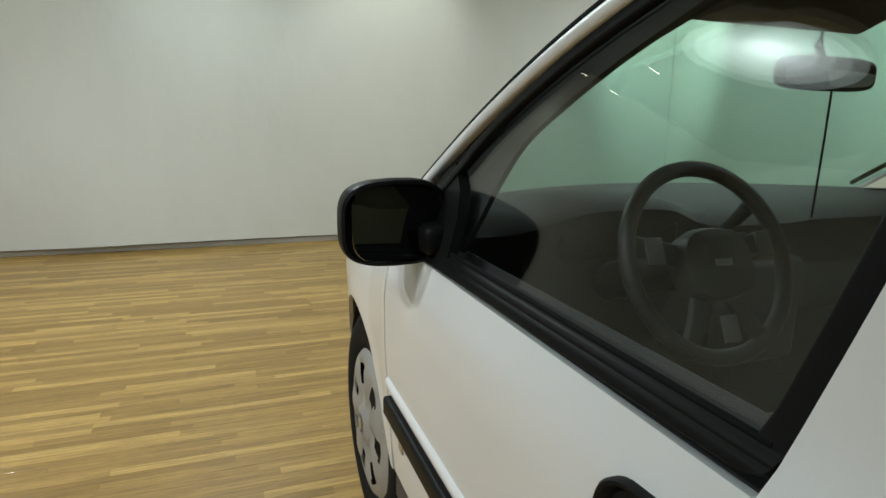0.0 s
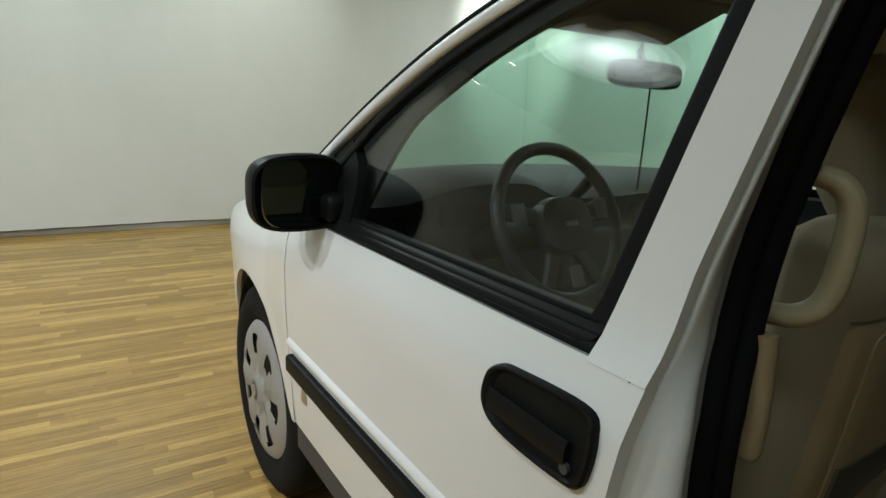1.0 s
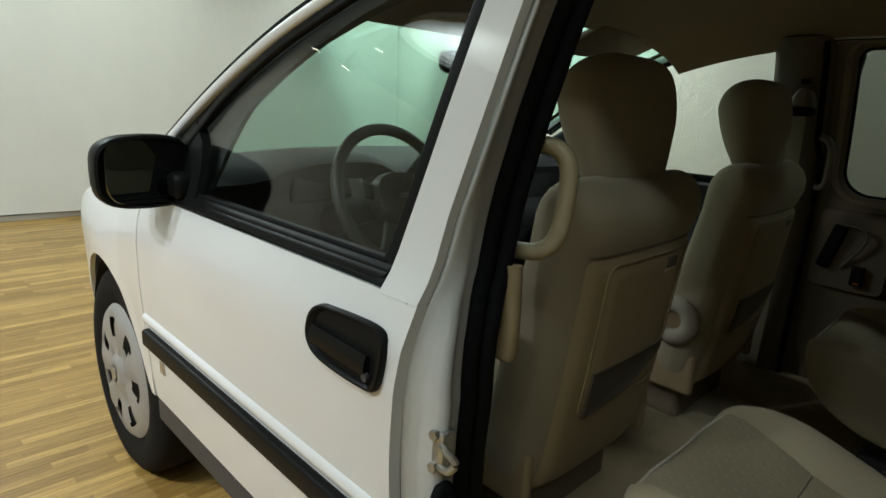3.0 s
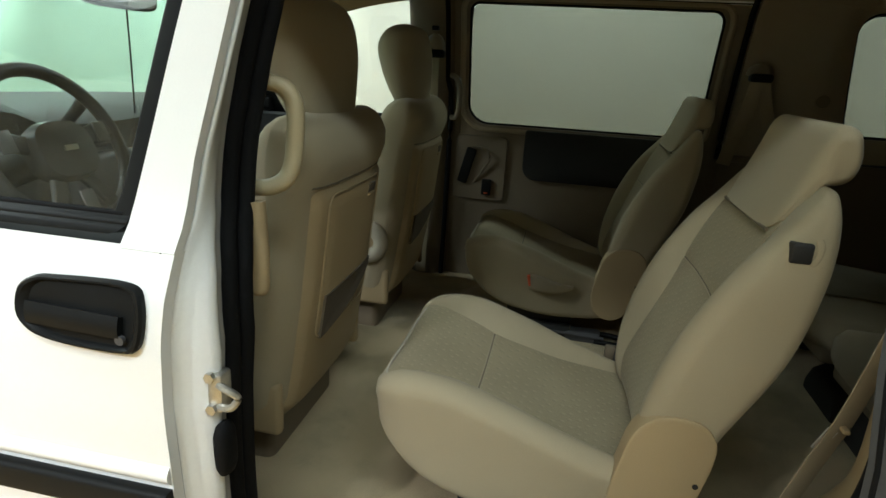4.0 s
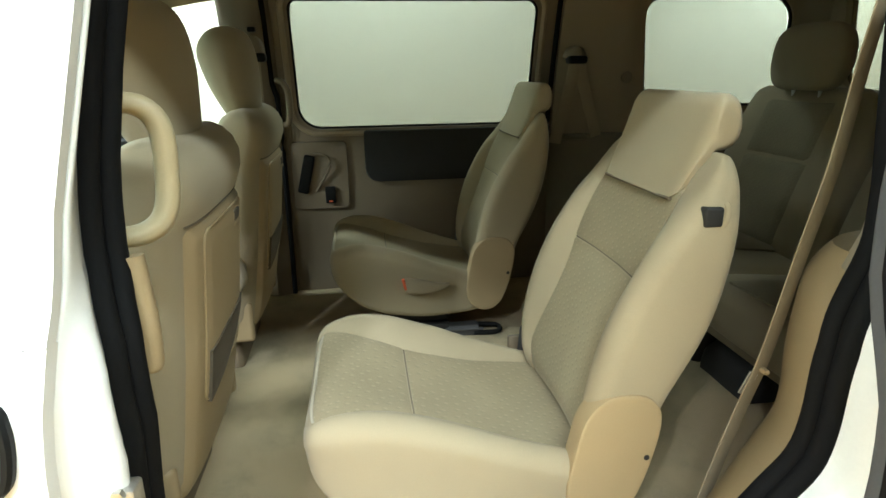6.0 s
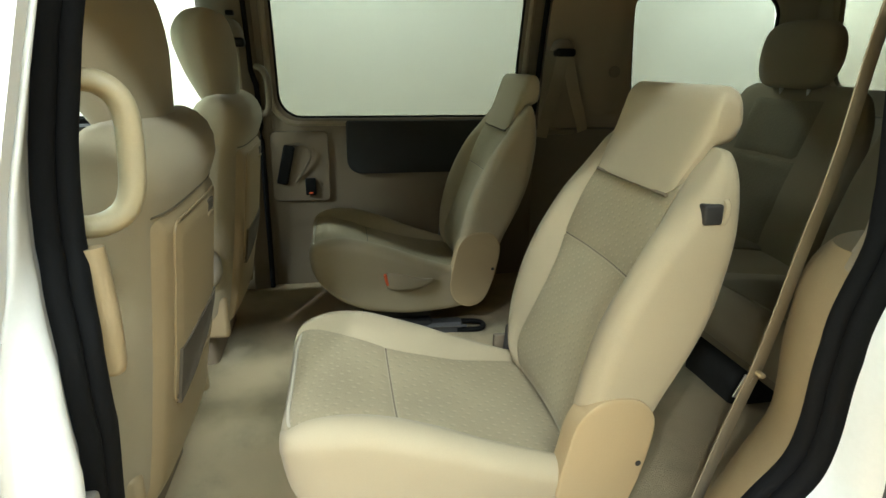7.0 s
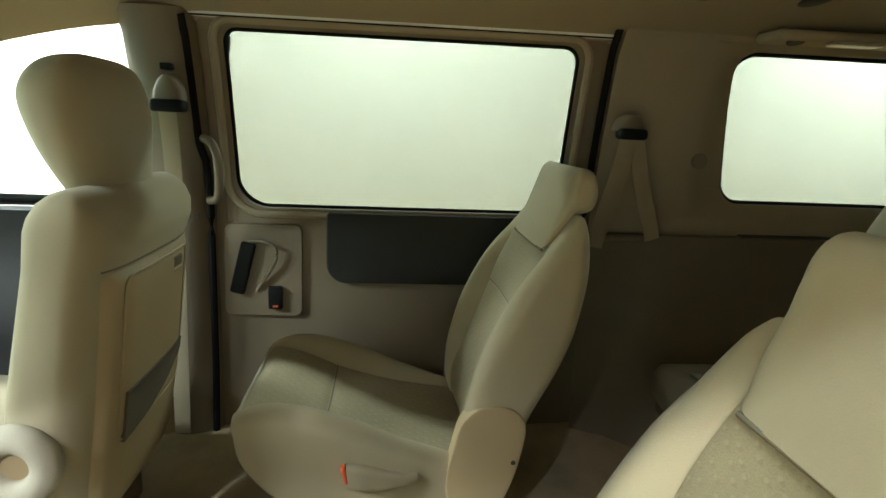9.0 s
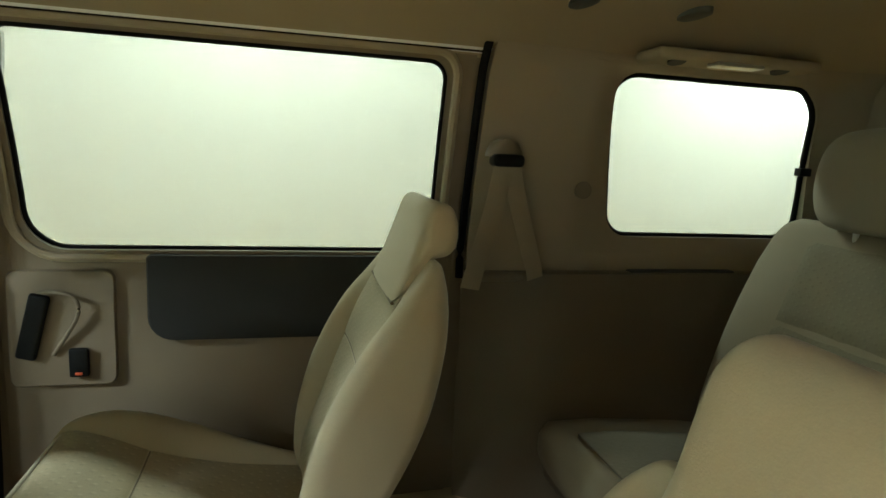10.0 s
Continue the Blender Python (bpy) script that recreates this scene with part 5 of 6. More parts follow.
    rows_b = [(z, f - 3 + 2.2, 3 - r - 2.2, hw, wi, b) for z, f, r, hw, wi, b in fine]
    stand = lambda z, a, d: Vector((cx + a + wave(d, z), -2.2 + d + wave(a, z), z))
    back = part("backrest", loft(padded(rows_b, stand)), CLOTH, seat, "tan cloth backrest with side bolsters", angle=50)
    part("back_insert", sheet(puff(rows_b, stand, 0.612, 0.899), 20, 24, 0.006), PATTERN, back, "dotted cloth lower insert", angle=70)
    part("back_insert", sheet(puff(rows_b, stand, 0.905, 1.045), 20, 16, 0.006), PATTERN, back, "dotted cloth upper insert", angle=70)
    part("cross_seam", tube([stand(0.902, 0.137 * f, -2.197 + 2.2 - 0.007 * (1 - f * f) - 0.001) for f in np.linspace(-1, 1, 14)], 0.0018, 6), SEAM, back, "dark stitched seam")
    # headrest: one side profile carried across, drawn in at its ends
    prof = smooth_path([(0, y, z) for y, z in ((-2.246, 1.035), (-2.249, 1.041), (-2.263, 1.075), (-2.281, 1.122), (-2.295, 1.160), (-2.302, 1.181), (-2.313, 1.195), (-2.328, 1.197), (-2.342, 1.188), (-2.349, 1.165), (-2.350, 1.140),
            (-2.344, 1.121), (-2.331, 1.111), (-2.312, 1.107), (-2.295, 1.096), (-2.278, 1.074), (-2.262, 1.046), (-2.250, 1.035))], 3, True)
    mid = Vector((0, -2.308, 1.125))
    loops = []
    for k in range(31):
        t = math.sin((k / 30 - 0.5) * math.pi)
        inset = 0.024 * (1 - math.sqrt(max(0.0, 1 - max(0.0, (abs(t) - 0.84) / 0.16) ** 2)))
        loop = []
        for q in prof:
            d = q - mid
            d = d * max(0.05, 1 - inset / max(0.03, d.length))
            width = float(np.interp(q.z, [1.03, 1.07, 1.15, 1.19, 1.20], [0.135, 0.145, 0.153, 0.149, 0.146]))
            loop.append(Vector((cx + width * t, 0, 0)) + mid + d + Vector((0, -0.004 * t * t, 0)))
        loops.append(loop)
    h = part("headrest", loft(loops), CLOTH, seat, "tan cloth headrest with a sharp lower edge", angle=50)
    # thin dark tube draws the shade below the headrest
    part("head_gap_shade", tube([(cx + x, -2.250, 1.0335) for x in np.linspace(-0.128, 0.128, 12)], 0.0032, 6), SEAM, h, "dark line for the shade in the gap below the headrest")
    for s in (-1, 1):
        part("head_post", tube([(cx + s * 0.115, -2.306, 1.09), (cx + s * 0.115, -2.316, 1.13)], 0.006, 8), METAL, h, "metal headrest post")
    # hinge cover, bracket, slot, lever
    o = [(-2.067, 0.585), (-2.078, 0.645), (-2.092, 0.700), (-2.119, 0.731), (-2.150, 0.740), (-2.190, 0.735), (-2.214, 0.713), (-2.221, 0.685), (-2.213, 0.63), (-2.196, 0.568), (-2.172, 0.520), (-2.135, 0.500), (-2.095, 0.510), (-2.072, 0.540)]
    lp = [(q.x, q.y) for q in smooth_path([(y, z, 0) for y, z in o], 3, True)]
    c = (-2.145, 0.62)
    rings = [[(cx - x, c[0] + (y - c[0]) * k, c[1] + (z - c[1]) * k) for y, z in lp] for k, x in ((1.0, 0.185), (1.0, 0.2215), (0.992, 0.2240), (0.972, 0.2250), (0.93, 0.2252), (0.5, 0.2268), (0.06, 0.2268))]
    hc = part("hinge_cover", loft(rings), TAN, seat, "smooth tan hinge cover")
    # solid dark disc shows the hole's shade
    part("screw_hole_shade", tube([(cx - 0.2266, -2.199, 0.622), (cx - 0.2205, -2.199, 0.622)], 0.005, 10), DARK, hc, "small dark disc for the shade in the screw hole")
    bracket = [(-2.098, 0.58), (-2.105, 0.66), (-2.125, 0.690), (-2.150, 0.680), (-2.165, 0.62), (-2.155, 0.56)]
    part("hinge_bracket", loft([[(cx + x, y, z) for y, z in bracket] for x in (0.200, 0.2265)]), GREY, seat, "dark steel hinge bracket")
    s = -1 if cx < 0 else 1
    # solid dark block shows the shade inside the slot
    slot = part("release_slot_shade", box(cx + s * 0.208 - 0.0115, cx + s * 0.208 + 0.0115, -2.288, -2.258, 1.008, 1.038, 0.004, 3), DARK, seat, "dark block for the shade in the backrest release slot")
    lp = smooth_path([(cx + s * 0.209, -2.294, 1.043), (cx + s * 0.2125, -2.297, 1.034), (cx + s * 0.2140, -2.295, 1.018), (cx + s * 0.2135, -2.288, 1.006), (cx + s * 0.209, -2.279, 1.000)], 4)
    part("pull_loop", sweep(lp, slab(0.005, 0.0035, 0.4), up=(1, 0, 0)), CLOTH, slot, "cloth pull loop")
    if lever:
        x = cx - 0.222
        rows_l = [((x - 0.006, y, zc), X, Z, hx, hz) for y, zc, hx, hz in ((-1.872, 0.602, 0.014, 0.024), (-1.885, 0.600, 0.016, 0.026), (-1.92, 0.594, 0.015, 0.025), (-1.95, 0.590, 0.012, 0.020), (-1.985, 0.590, 0.008, 0.012), (-2.01, 0.596, 0.004, 0.006))]
        lv = part("tilt_lever", loft(bulge(rows_l, 3.6, 24)), PILLARTRIM, seat, "tapered tan tilt lever with an orange edge")
        part("lever_edge", box(-0.0085, 0.0085, -0.005, 0.005, -0.018, 0.018, 0.003, m=Matrix.Translation((x - 0.0125, -1.870, 0.607)) @ pose(0, 0, 0, -14)), RED, lv, "orange-red lever edge")
    # frame and floor track
    part("seat_frame", box(cx - 0.15, cx + 0.15, -2.02, -1.80, 0.435, 0.505, 0.015), DARK, seat, "black steel seat frame")
    for dx in (-0.15, 0.15):
        leg = part("seat_foot", box(cx + dx - 0.022, cx + dx + 0.022, -2.02, -1.80, 0.362, 0.438, 0.01), DARK, seat, "black seat foot")
        part("track_cover", box(cx + dx - 0.026, cx + dx + 0.026, -2.12, -2.00, 0.385, 0.425, 0.010, 3), GREY, leg, "dark grey track cover")
        hook = smooth_path([(cx + dx - 0.022, -2.10, 0.398), (cx + dx - 0.022, -2.165, 0.395), (cx + dx - 0.012, -2.19, 0.398), (cx + dx + 0.012, -2.19, 0.402), (cx + dx + 0.022, -2.165, 0.405), (cx + dx + 0.022, -2.10, 0.41)], 4)
        part("latch_bar", tube(hook, 0.0085, 10), BLACK, leg, "bent black latch bar")
        part("track_rod", tube([(cx + dx - 0.030, -2.13, 0.414), (cx + dx - 0.030, -1.86, 0.420)], 0.005, 8), GREY, leg, "dark steel track rod")
    if cx < 0:
        part("belt_buckle", box(cx + 0.232, cx + 0.248, -2.12, -2.08, 0.585, 0.635, 0.005), TRIM, seat, "taupe belt buckle")
    return seat


captain_chair(-0.462, "tan cloth captain's chair with a dotted insert beside the open door", False)
captain_chair(0.480, "tan cloth captain's chair with an orange-edged lever beside the closed door", True)


def front_seat(cx, label, arm):
    seat = thing("front_seat", (cx, -1.2, 0.36), label, "seat", "front seats")
    rows = [(-0.80, 0.62, 0.15, 0.02), (-0.815, 0.62, 0.20, 0.06), (-0.87, 0.61, 0.235, 0.085), (-1.0, 0.60, 0.245, 0.085), (-1.2, 0.585, 0.245, 0.08), (-1.34, 0.575, 0.235, 0.075), (-1.40, 0.57, 0.20, 0.05)]
    part("cushion", loft(bulge([((cx, y, zc), X, Z, hw, hh) for y, zc, hw, hh in rows], 3.4, 44)), CLOTH, seat, "tan cloth seat cushion", angle=70)
    spine = [(-1.355, 0.52, 0.205, 0.060), (-1.365, 0.58, 0.222, 0.074), (-1.375, 0.66, 0.226, 0.078), (-1.395, 0.80, 0.226, 0.078), (-1.418, 0.94, 0.226, 0.070), (-1.430, 1.015, 0.225, 0.066), (-1.438, 1.045, 0.226, 0.072), (-1.445, 1.075, 0.226, 0.076),
             (-1.449, 1.10, 0.225, 0.071), (-1.451, 1.122, 0.219, 0.058), (-1.453, 1.138, 0.207, 0.038), (-1.454, 1.146, 0.186, 0.014)]
    zs = [r[1] for r in spine]
    rows_b = []
    for i, (y, z, hw, ht) in enumerate(spine):
        a, b = spine[max(0, i - 1)], spine[min(len(spine) - 1, i + 1)]
        t = Vector((0, b[0] - a[0], b[1] - a[1])).normalized()
        rows_b.append(((cx - 0.012, y, z), X, Vector((0, t.z, -t.y)), hw + 0.012, ht))
    back = part("backrest", loft(bulge(rows_b, 3.6, 52)), CLOTH, seat, "tan cloth backrest", angle=70)

    def rear(a, z, d):
        yc, hw, ht = (float(np.interp(z, zs, [r[k] for r in spine])) for k in (0, 2, 3))
        u = min(1.0, abs(a + 0.012) / (hw + 0.012))
        slope = (np.interp(z + 0.02, zs, [r[0] for r in spine]) - np.interp(z - 0.02, zs, [r[0] for r in spine])) / 0.04
        n = Vector((0, -1, slope)).normalized()
        return Vector((cx + a, yc, z)) + n * (ht * max(0.0, 1 - u ** 3.6) ** (1 / 3.6) + d)

    def shell(u, v):
        a = -0.200 + 0.400 * u
        z = 0.530 + 0.495 * v
        e = min(min(u, 1 - u) * 0.40, min(v, 1 - v) * 0.495)
        return rear(a, z, 0.014 * (1 - (1 - min(1, e / 0.02)) ** 2) - 0.002)
    sh = part("back_shell", sheet(shell, 30, 34, 0.01), TAN, back, "smooth tan plastic back shell", angle=60)
    loop = rrect(-0.150, 0.150, 0.70, 1.012, 0.025, 5, 8)
    part("panel_groove", sweep([rear(a, z, 0.0135) for a, z in loop], circle(0.0022, 6), up=(0, 1, 0), closed=True), TAN, sh, "raised edge of the folding panel")
    def tray(u, v):
        a, z = -0.142 + 0.284 * u, 0.708 + 0.296 * v
        e = min(min(u, 1 - u) * 0.284, min(v, 1 - v) * 0.296)
        return rear(a, z, 0.0125 + 0.004 * min(1, e / 0.012))
    part("folding_panel", sheet(tray, 20, 20, 0.004), TAN, sh, "tan folding back panel", angle=60)
    # no recess is cut; a dark plate gives the slot's shade
    slot = part("panel_slot", box(-0.022, 0.022, -0.003, 0.003, -0.011, 0.011, 0.002, m=Matrix.Translation(rear(0.085, 0.985, 0.0148)) @ pose(0, 0, 0, 8)), surface_pocket, sh, "dark plate for the shade in the finger slot")
    part("slot_lip", box(-0.024, 0.024, -0.003, 0.003, -0.0035, 0.0035, 0.002, m=Matrix.Translation(rear(0.085, 0.970, 0.0165))), TAN, sh, "small tan lip")
    pk = [(-0.135, 0.795), (0.14, 0.800), (0.14, 0.775), (0.05, 0.730), (-0.03, 0.708), (-0.135, 0.697)]
    lp = [(a + (b - a) * k / 6, z + (w - z) * k / 6) for (a, z), (b, w) in zip(pk, pk[1:] + pk[:1]) for k in range(6)]
    c = (0.0, 0.752)
    rings = [[rear(c[0] + (a - c[0]) * k, c[1] + (z - c[1]) * k, d) for a, z in lp] for k, d in ((1.0, 0.012), (1.0, 0.0195), (0.97, 0.0195), (0.9, 0.018), (0.05, 0.018))]
    # the pocket's inner shade is a dark plate on the shell
    part("map_pocket", loft(rings), surface_pocket, sh, "raised dark plate for the shade in the map pocket")
    # headrest and posts
    head = refine([(-1.472 + ht * lean, z, hw, ht) for z, hw, ht, lean in ((1.118, 0.080, 0.030, 1.0), (1.126, 0.110, 0.042, 1.0), (1.155, 0.130, 0.050, 1.0), (1.200, 0.149, 0.060, 1.0), (1.245, 0.162, 0.067, 1.0), (1.285, 0.163, 0.070, 1.05), (1.318, 0.153, 0.064, 1.15),
            (1.344, 0.129, 0.050, 1.40), (1.358, 0.094, 0.032, 2.1), (1.364, 0.056, 0.008, 8.0))])
    h = part("headrest", loft(bulge([((cx, y, z), X, Y, hw, ht) for y, z, hw, ht in head], 2.7, 44)), CLOTH, seat, "rounded tan cloth headrest", angle=70)
    for s in (-1, 1):
        part("head_post", tube([(cx + s * 0.07, -1.44, 1.10), (cx + s * 0.07, -1.425, 1.17)], 0.006, 8), METAL, h, "metal headrest post")
    part("roll_seam", tube([rear(a, 1.032, -0.0008) for a in np.linspace(-0.205, 0.205, 24)], 0.0022, 6), SEAM, back, "dark seam above the back shell")
    for s in (-1, 1):
        part("recliner_cover", box(cx + s * 0.225 - 0.014, cx + s * 0.225 + 0.014, -1.43, -1.27, 0.50, 0.62, 0.012, 3), TAN, seat, "tan recliner cover")
    part("pedestal", box(cx - 0.17, cx + 0.17, -1.375, -0.92, 0.362, 0.53, 0.02, 3), TRIM, seat, "taupe plastic pedestal")
    if arm:
        s = -1 if cx > 0 else 1
        ring = [(cx + s * 0.258, -1.365 + 0.046 * math.cos(a), 0.715 + 0.046 * math.sin(a)) for a in np.linspace(0, math.tau, 32, endpoint=False)]
        ar = part("armrest", tube(smooth_path([(cx + s * 0.255, -1.33, 0.735), (cx + s * 0.255, -1.2, 0.745), (cx + s * 0.255, -1.04, 0.745)], 4), 0.034, 14), TAN, seat, "tan folding armrest")
        part("pivot_ring", sweep(ring, circle(0.024, 12), up=(1, 0, 0), closed=True), PIPING, ar, "round pale pivot of the armrest")
        part("pivot_cap", tube([(cx + s * 0.245, -1.365, 0.715), (cx + s * 0.262, -1.365, 0.715)], 0.03, 20), TAN, ar, "tan pivot cap")


# dark colour for the shade inside pocket and slot
surface_pocket = surface("dark_pocket_shade", (0.10, 0.08, 0.055), 0.95, vary=0.2, coarse=10, fine=500, bump=0.4, depth=0.001)
front_seat(-0.362, "tan cloth driver's seat with a hard plastic back panel", False)
front_seat(0.372, "tan cloth passenger seat with a hard back and folding armrest", True)


def bench_seat(cx, label):
    seat = thing("bench_seat", (cx, -3.0, 0.36), label, "seat", "third row seats")
    # upholstered in the darkened copies of the seat cloths
    rows = [(-2.630, 0.642, 0.22, 0.02), (-2.637, 0.640, 0.275, 0.048), (-2.665, 0.634, 0.302, 0.070), (-2.78, 0.628, 0.310, 0.074), (-3.0, 0.612, 0.312, 0.068), (-3.12, 0.600, 0.305, 0.062)]
    cu = part("cushion", loft(bulge([((cx, y, zc), X, Z, hw, hh) for y, zc, hw, hh in rows], 4, 44)), BENCH_SHADED, seat, "tan cloth bench cushion", angle=70)
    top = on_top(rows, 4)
    part("cushion_insert", sheet(pad(lambda a, b, d: (cx + a, b, top(a, b) + d), (-0.17, 0.17), (-2.68, -3.08)), 14, 18, 0.008), BENCHDOT_SHADED, cu, "dotted cloth insert", angle=70)
    spine = [(-3.085, 0.60, 0.28, 0.05), (-3.10, 0.66, 0.308, 0.068), (-3.13, 0.78, 0.314, 0.07), (-3.17, 0.92, 0.312, 0.066), (-3.20, 1.03, 0.300, 0.058), (-3.213, 1.08, 0.289, 0.052), (-3.220, 1.120, 0.275, 0.044), (-3.224, 1.150, 0.255, 0.032), (-3.226, 1.168, 0.222, 0.012)]
    zs = [r[1] for r in spine]
    nrm = Vector((0, 0.97, 0.25)).normalized()
    back = part("backrest", loft(bulge([((cx, y, z), X, nrm, hw, ht) for y, z, hw, ht in refine(spine, 3)], 3.4, 48, dip=0.014)), BENCH_SHADED, seat, "tan cloth backrest", angle=70)

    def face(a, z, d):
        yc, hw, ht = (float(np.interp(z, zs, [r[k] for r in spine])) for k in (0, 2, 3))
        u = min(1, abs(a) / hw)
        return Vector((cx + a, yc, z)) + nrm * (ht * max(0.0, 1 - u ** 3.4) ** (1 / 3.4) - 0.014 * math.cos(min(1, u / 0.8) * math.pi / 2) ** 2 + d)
    part("back_insert", sheet(pad(face, (0.155, -0.155), (0.66, 0.9325)), 14, 16, 0.008), BENCHDOT_SHADED, back, "dotted cloth lower insert", angle=70)
    part("back_insert", sheet(pad(face, (0.155, -0.155), (0.9345, 1.12)), 14, 12, 0.008), BENCHDOT_SHADED, back, "dotted cloth upper insert", angle=70)
    head = refine([(-3.185, 1.160, 0.09, 0.02), (-3.187, 1.172, 0.125, 0.04), (-3.19, 1.20, 0.146, 0.05), (-3.195, 1.245, 0.158, 0.055), (-3.198, 1.30, 0.155, 0.052), (-3.198, 1.335, 0.140, 0.042), (-3.196, 1.357, 0.108, 0.024), (-3.195, 1.365, 0.06, 0.006)], 3)
    h = part("headrest", loft(bulge([((cx, y, z), X, Y, hw, ht) for y, z, hw, ht in head], 2.8, 40)), BENCH_SHADED, seat, "rounded tan cloth headrest", angle=70)
    for s in (-1, 1):
        part("head_post", tube([(cx + s * 0.06, -3.20, 1.12), (cx + s * 0.06, -3.195, 1.19)], 0.006, 8), METAL, h, "metal headrest post")
    part("front_skirt", box(cx - 0.29, cx + 0.29, -2.74, -2.655, 0.545, 0.62, 0.02, 3), TRIM, seat, "taupe front skirt")
    for dx in (-0.2, 0.2):
        part("leg", box(cx + dx - 0.03, cx + dx + 0.03, -3.1, -2.80, 0.362, 0.50, 0.015), DARK, seat, "black folding seat leg")
    s = -1 if cx > 0 else 1
    x0, x1 = sorted((cx + s * 0.32, cx + s * 0.09))
    # dark block standing for the shade in the open space below the cushion
    part("under_seat_shade", loft(bulge([((0.5 * (x0 + x1), y, zc), X, Z, 0.5 * (x1 - x0) * k, hz) for y, zc, hz, k in ((-2.715, 0.40, 0.038, 0.86), (-2.73, 0.415, 0.052, 0.96), (-2.78, 0.43, 0.068, 1.0), (-2.92, 0.432, 0.070, 1.0))], 4, 24)), DARK, seat, "black block for the shaded space under the seat")


bench_seat(0.325, "tan cloth third-row seat by the rear quarter window")
bench_seat(-0.325, "tan cloth third-row seat behind the open door")


# ---------------------------------------------------------------- seat belts
def webbing(points, width=0.023, up=(0, 1, 0), n=6):
    return sweep(smooth_path(points, n), slab(width, 0.0012, 0.3, 2), up=up)


def belts():
    b = thing("seat_belt", (0.70, -2.555, 0.95), "tan seat belt hanging in a narrow V from a dark guide", "seat belt", "seat belts")
    part("guide", box(0.667, 0.715, -2.588, -2.516, 1.254, 1.282, 0.010, 3), BLACK, b, "black belt guide")
    part("guide_cover", loft(bulge([((0.715, -2.552, z), X, Y, 0.03, hw) for z, hw in ((1.275, 0.042), (1.29, 0.040), (1.307, 0.03), (1.315, 0.012))], 2.6, 24)), TRIM, b, "taupe guide cover")
    part("webbing", webbing([(0.682, -2.545, 1.262), (0.70, -2.53, 1.15), (0.725, -2.505, 1.02), (0.735, -2.496, 0.965)], 0.023, (1, 0, 0)), WEB, b, "tan webbing strap")
    part("webbing", webbing([(0.684, -2.56, 1.262), (0.71, -2.60, 1.15), (0.745, -2.655, 1.02), (0.757, -2.668, 0.985)], 0.021, (1, 0, 0)), WEB, b, "tan webbing strap")
    b = thing("seat_belt", (0.73, -1.41, 0.9), "tan front seat belt on the passenger-side pillar", "seat belt", "seat belts")
    part("guide", box(0.69, 0.74, -1.455, -1.375, 1.275, 1.305, 0.010, 3), BLACK, b, "black belt guide")
    part("guide_cover", loft(bulge([((0.725, -1.415, z), X, Y, 0.028, hw) for z, hw in ((1.30, 0.038), (1.325, 0.036), (1.35, 0.024), (1.36, 0.01))], 2.6, 24)), TRIM, b, "taupe guide cover")
    part("adjuster_button", box(0.70, 0.73, -1.428, -1.402, 1.372, 1.388, 0.004), BLACK, b, "black height button")
    part("webbing", webbing([(0.70, -1.415, 1.285), (0.735, -1.41, 1.15), (0.765, -1.40, 0.95), (0.775, -1.39, 0.6), (0.778, -1.385, 0.40)], 0.021, (1, 0, 0)), WEB, b, "tan webbing strap")
    b = thing("seat_belt", (-0.70, -2.40, 0.40), "tan seat belt with a metal tongue beside the open door", "seat belt", "seat belts")
    part("guide", box(-0.745, -0.695, -2.50, -2.42, 1.345, 1.38, 0.010, 3), BLACK, b, "black belt guide")
    part("webbing", webbing([(-0.715, -2.462, 1.36), (-0.705, -2.452, 1.25), (-0.70, -2.438, 1.10), (-0.695, -2.415, 0.97), (-0.692, -2.392, 0.84), (-0.69, -2.378, 0.772)], 0.018, (1, 0.4, 0)), WEB, b, "tan webbing strap")
    part("webbing", webbing([(-0.69, -2.378, 0.772), (-0.69, -2.352, 0.69), (-0.695, -2.312, 0.56), (-0.70, -2.26, 0.37)], 0.018, (1, 0.4, 0)), WEB, b, "tan webbing strap")
    part("tongue_grip", box(-0.706, -0.676, -2.385, -2.375, 0.766, 0.774, 0.003, 2), TAN, b, "tan plastic tongue grip")
    part("tongue", sweep([(-0.690, -2.368, 0.764), (-0.690, -2.352, 0.727)], slab(0.008, 0.0015, 0.3), up=(1, 0, 0)), METAL, b, "bright metal belt tongue")


belts()


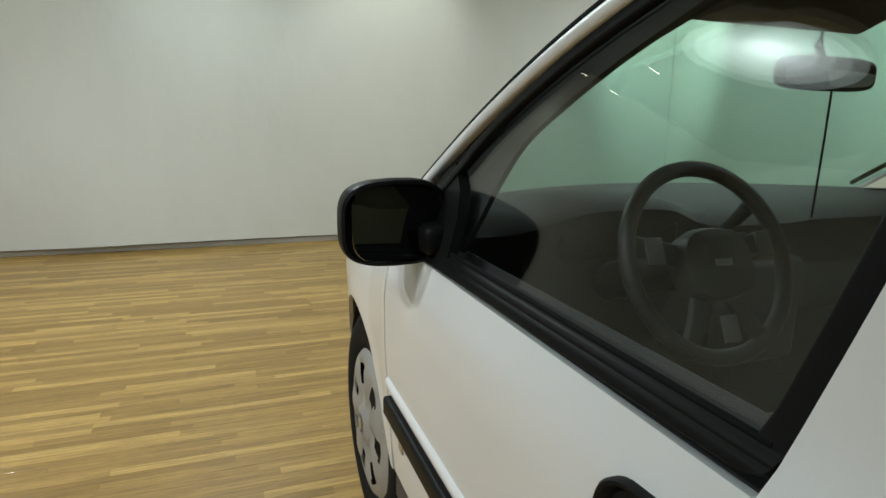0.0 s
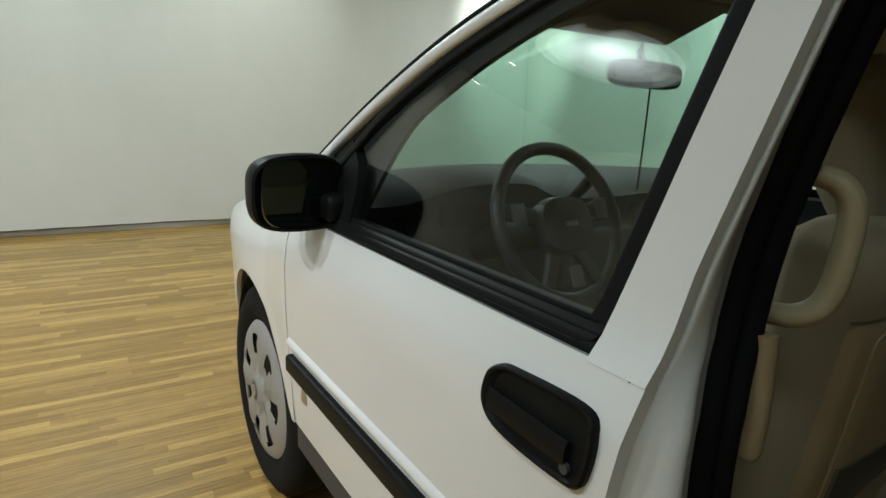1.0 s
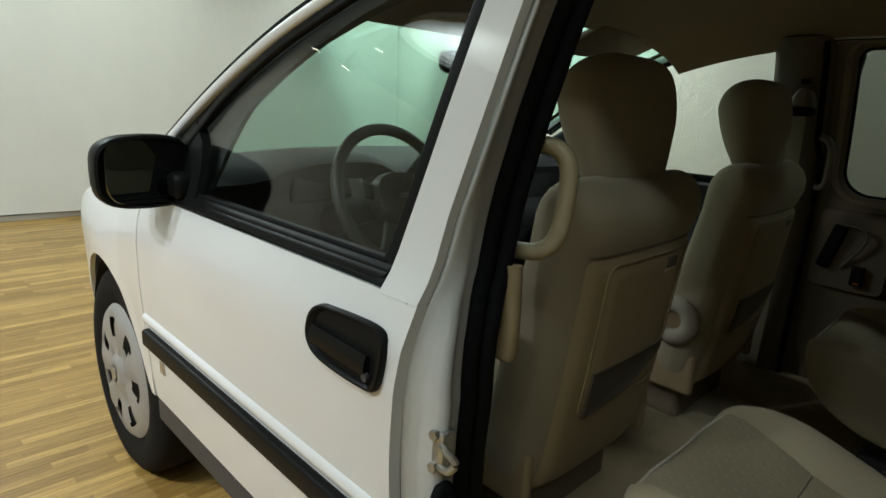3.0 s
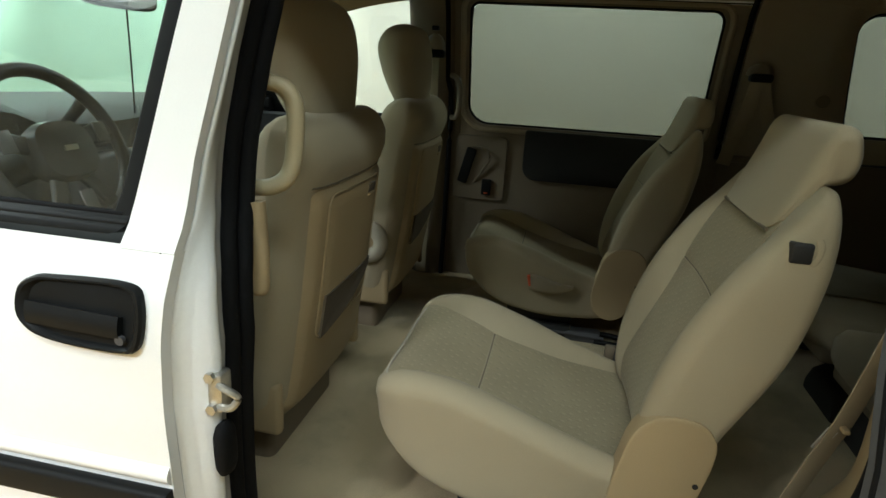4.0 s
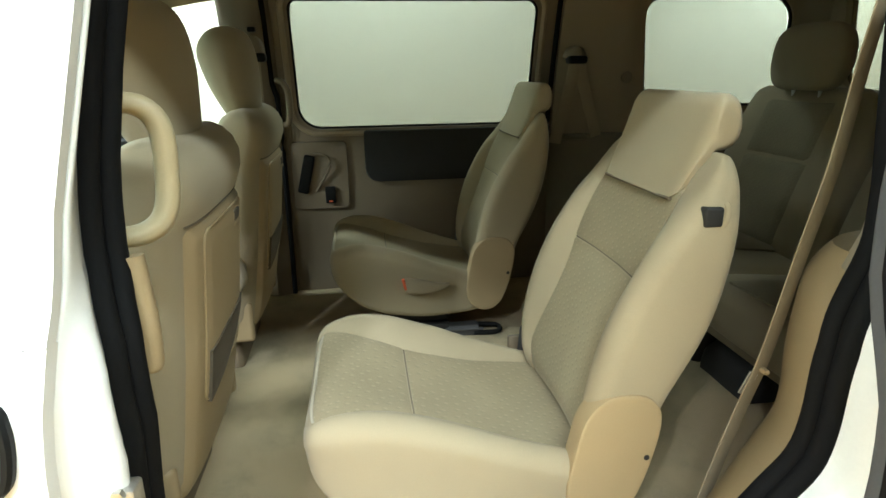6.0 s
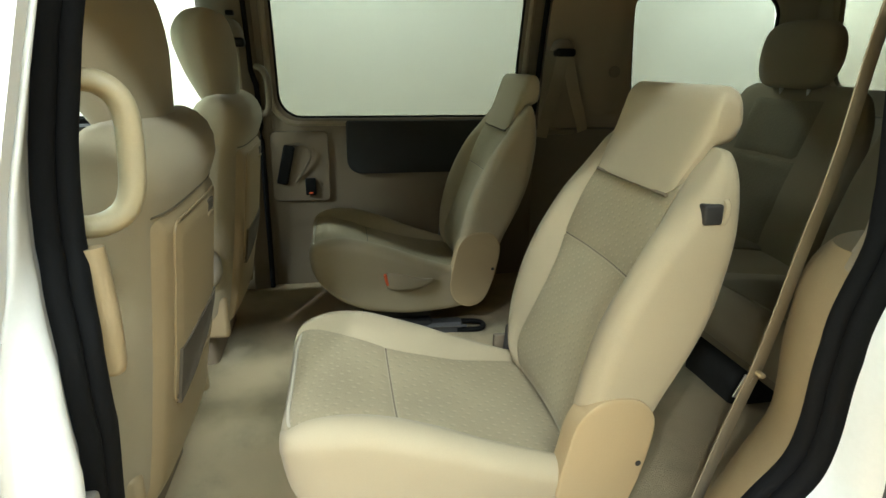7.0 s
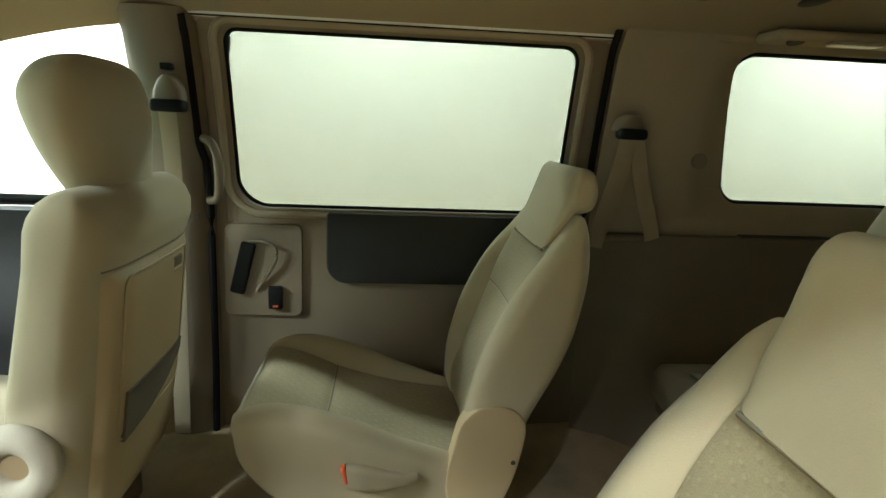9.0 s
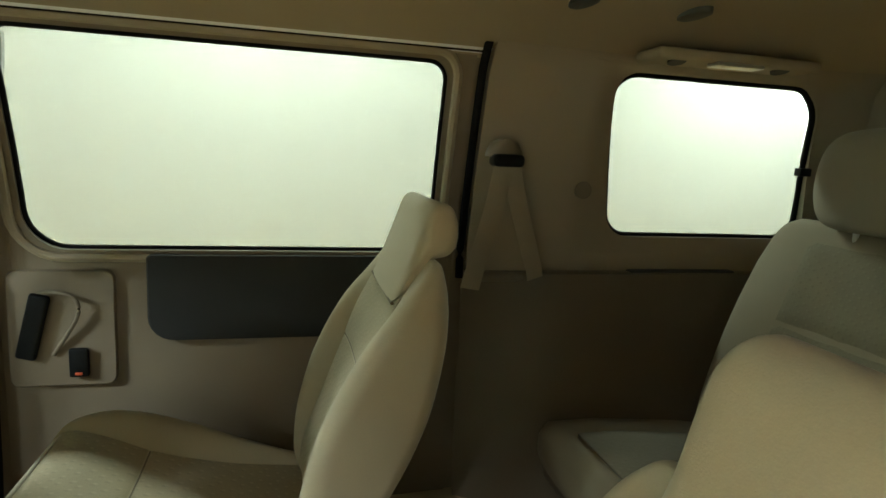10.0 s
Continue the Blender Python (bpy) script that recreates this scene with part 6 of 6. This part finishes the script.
def open_sliding_door():
    """The driver's-side sliding door, slid back along the body."""
    lead = lambda z: -2.226 + 1.3 * min(0.0, DOOR_REAR(z) + 1.466)
    d = part("sliding_door", sheet(lambda u, v: skin(lead(0.36 + 0.66 * v) - 1.0 * u, 0.36 + 0.66 * v, -0.145), 20, 20, 0.05), WHITE, van, "white sliding door slid open along the rear body")
    shift = lambda loop: [(y + 0.214, z) for y, z in loop]
    lean = lambda loop: [(y + 1.3 * min(0.0, DOOR_REAR(z) + 1.466), z) for y, z in loop]
    out = lean(shift(rrect(-3.44, -2.44, 1.0, 1.50, 0.03, 7, 12)))
    inn = lean(shift(rrect(-3.38, -2.50, 1.05, 1.46, 0.05, 7, 12)))
    part("upper_frame", ring_panel(inn, out, 3, lambda y, z, k: skin(y, z, -0.135 + k), 0.03), BLACK, d, "black upper frame of the open door")
    part("edge_seal", sweep([skin(lead(z) - 0.004, z, -0.117) for z in np.linspace(0.37, 1.47, 30)], slab(0.008, 0.027, 0.4), up=(1, 0, 0)), EDGEGREY, d, "grey rubber front edge of the open door")
    part("edge_groove", sweep([skin(lead(z) + 0.003, z, -0.112) for z in np.linspace(0.37, 1.47, 30)], slab(0.003, 0.004, 0.4), up=(1, 0, 0)), RUBBER, d, "black groove in the front edge")
    part("window_glass", pane(inn, lambda y, z, k: skin(y, z, -0.125 + k)), DEEP, d, "tinted window of the open door")


open_sliding_door()


# ---------------------------------------------------------------- floor of oak strips
def strip_floor():
    base = single("floor", box(LEFT_X - 0.1, WALL_X + 0.1, BACK_Y - 0.1, WALL_Y + 0.1, -0.10, -0.004), UNDERLAY, "oak strip floor of narrow boards running across the studio", "floor", "structure")
    rng = random.Random(4)
    width = 0.045
    meshes = {}

    def board(length):
        key = round(length, 1)
        if key not in meshes:
            bm = box(0, key - 0.0004, -width / 2 + 0.0002, width / 2 - 0.0002, -0.012, 0.0)
            top = [e for e in bm.edges if all(v.co.z > -0.001 for v in e.verts)]
            bmesh.ops.bevel(bm, geom=top, offset=0.0006, segments=1, affect="EDGES")
            meshes[key] = mesh_from(bm, "oak_board", OAK, 30)
        return meshes[key]
    rest = bmesh.new()
    count = 0
    y = BACK_Y
    verts, faces = [], []
    while y < WALL_Y:
        x = LEFT_X - rng.random() * 1.2
        while x < WALL_X:
            length = round(rng.uniform(0.3, 1.0), 1)
            near = -2.3 < x + length * 0.5 < -0.8 and -0.4 < y < 4.0
            if near and count < 300:
                ob = new("board", board(length))
                ob.location = (x, y + width / 2, rng.uniform(-0.0004, 0.0))
                ob.parent = base
                count += 1
            else:
                k = len(verts)
                x1, y0, y1, z = x + length - 0.0004, y + 0.0002, y + width - 0.0002, rng.uniform(-0.0004, 0.0)
                verts += [(x, y0, z), (x1, y0, z), (x1, y1, z), (x, y1, z), (x, y0, z - 0.01), (x1, y0, z - 0.01), (x1, y1, z - 0.01), (x, y1, z - 0.01)]
                faces += [(k, k + 1, k + 2, k + 3), (k, k + 4, k + 5, k + 1), (k + 1, k + 5, k + 6, k + 2), (k + 2, k + 6, k + 7, k + 3), (k + 3, k + 7, k + 4, k)]
            x += length
        y += width
    rest.free()
    me = bpy.data.meshes.new("boards")
    me.from_pydata(verts, [], faces)
    me.materials.append(OAK)
    ob = new("boards", me)
    ob.parent = base
    tagged(ob, kind="stuff")


strip_floor()
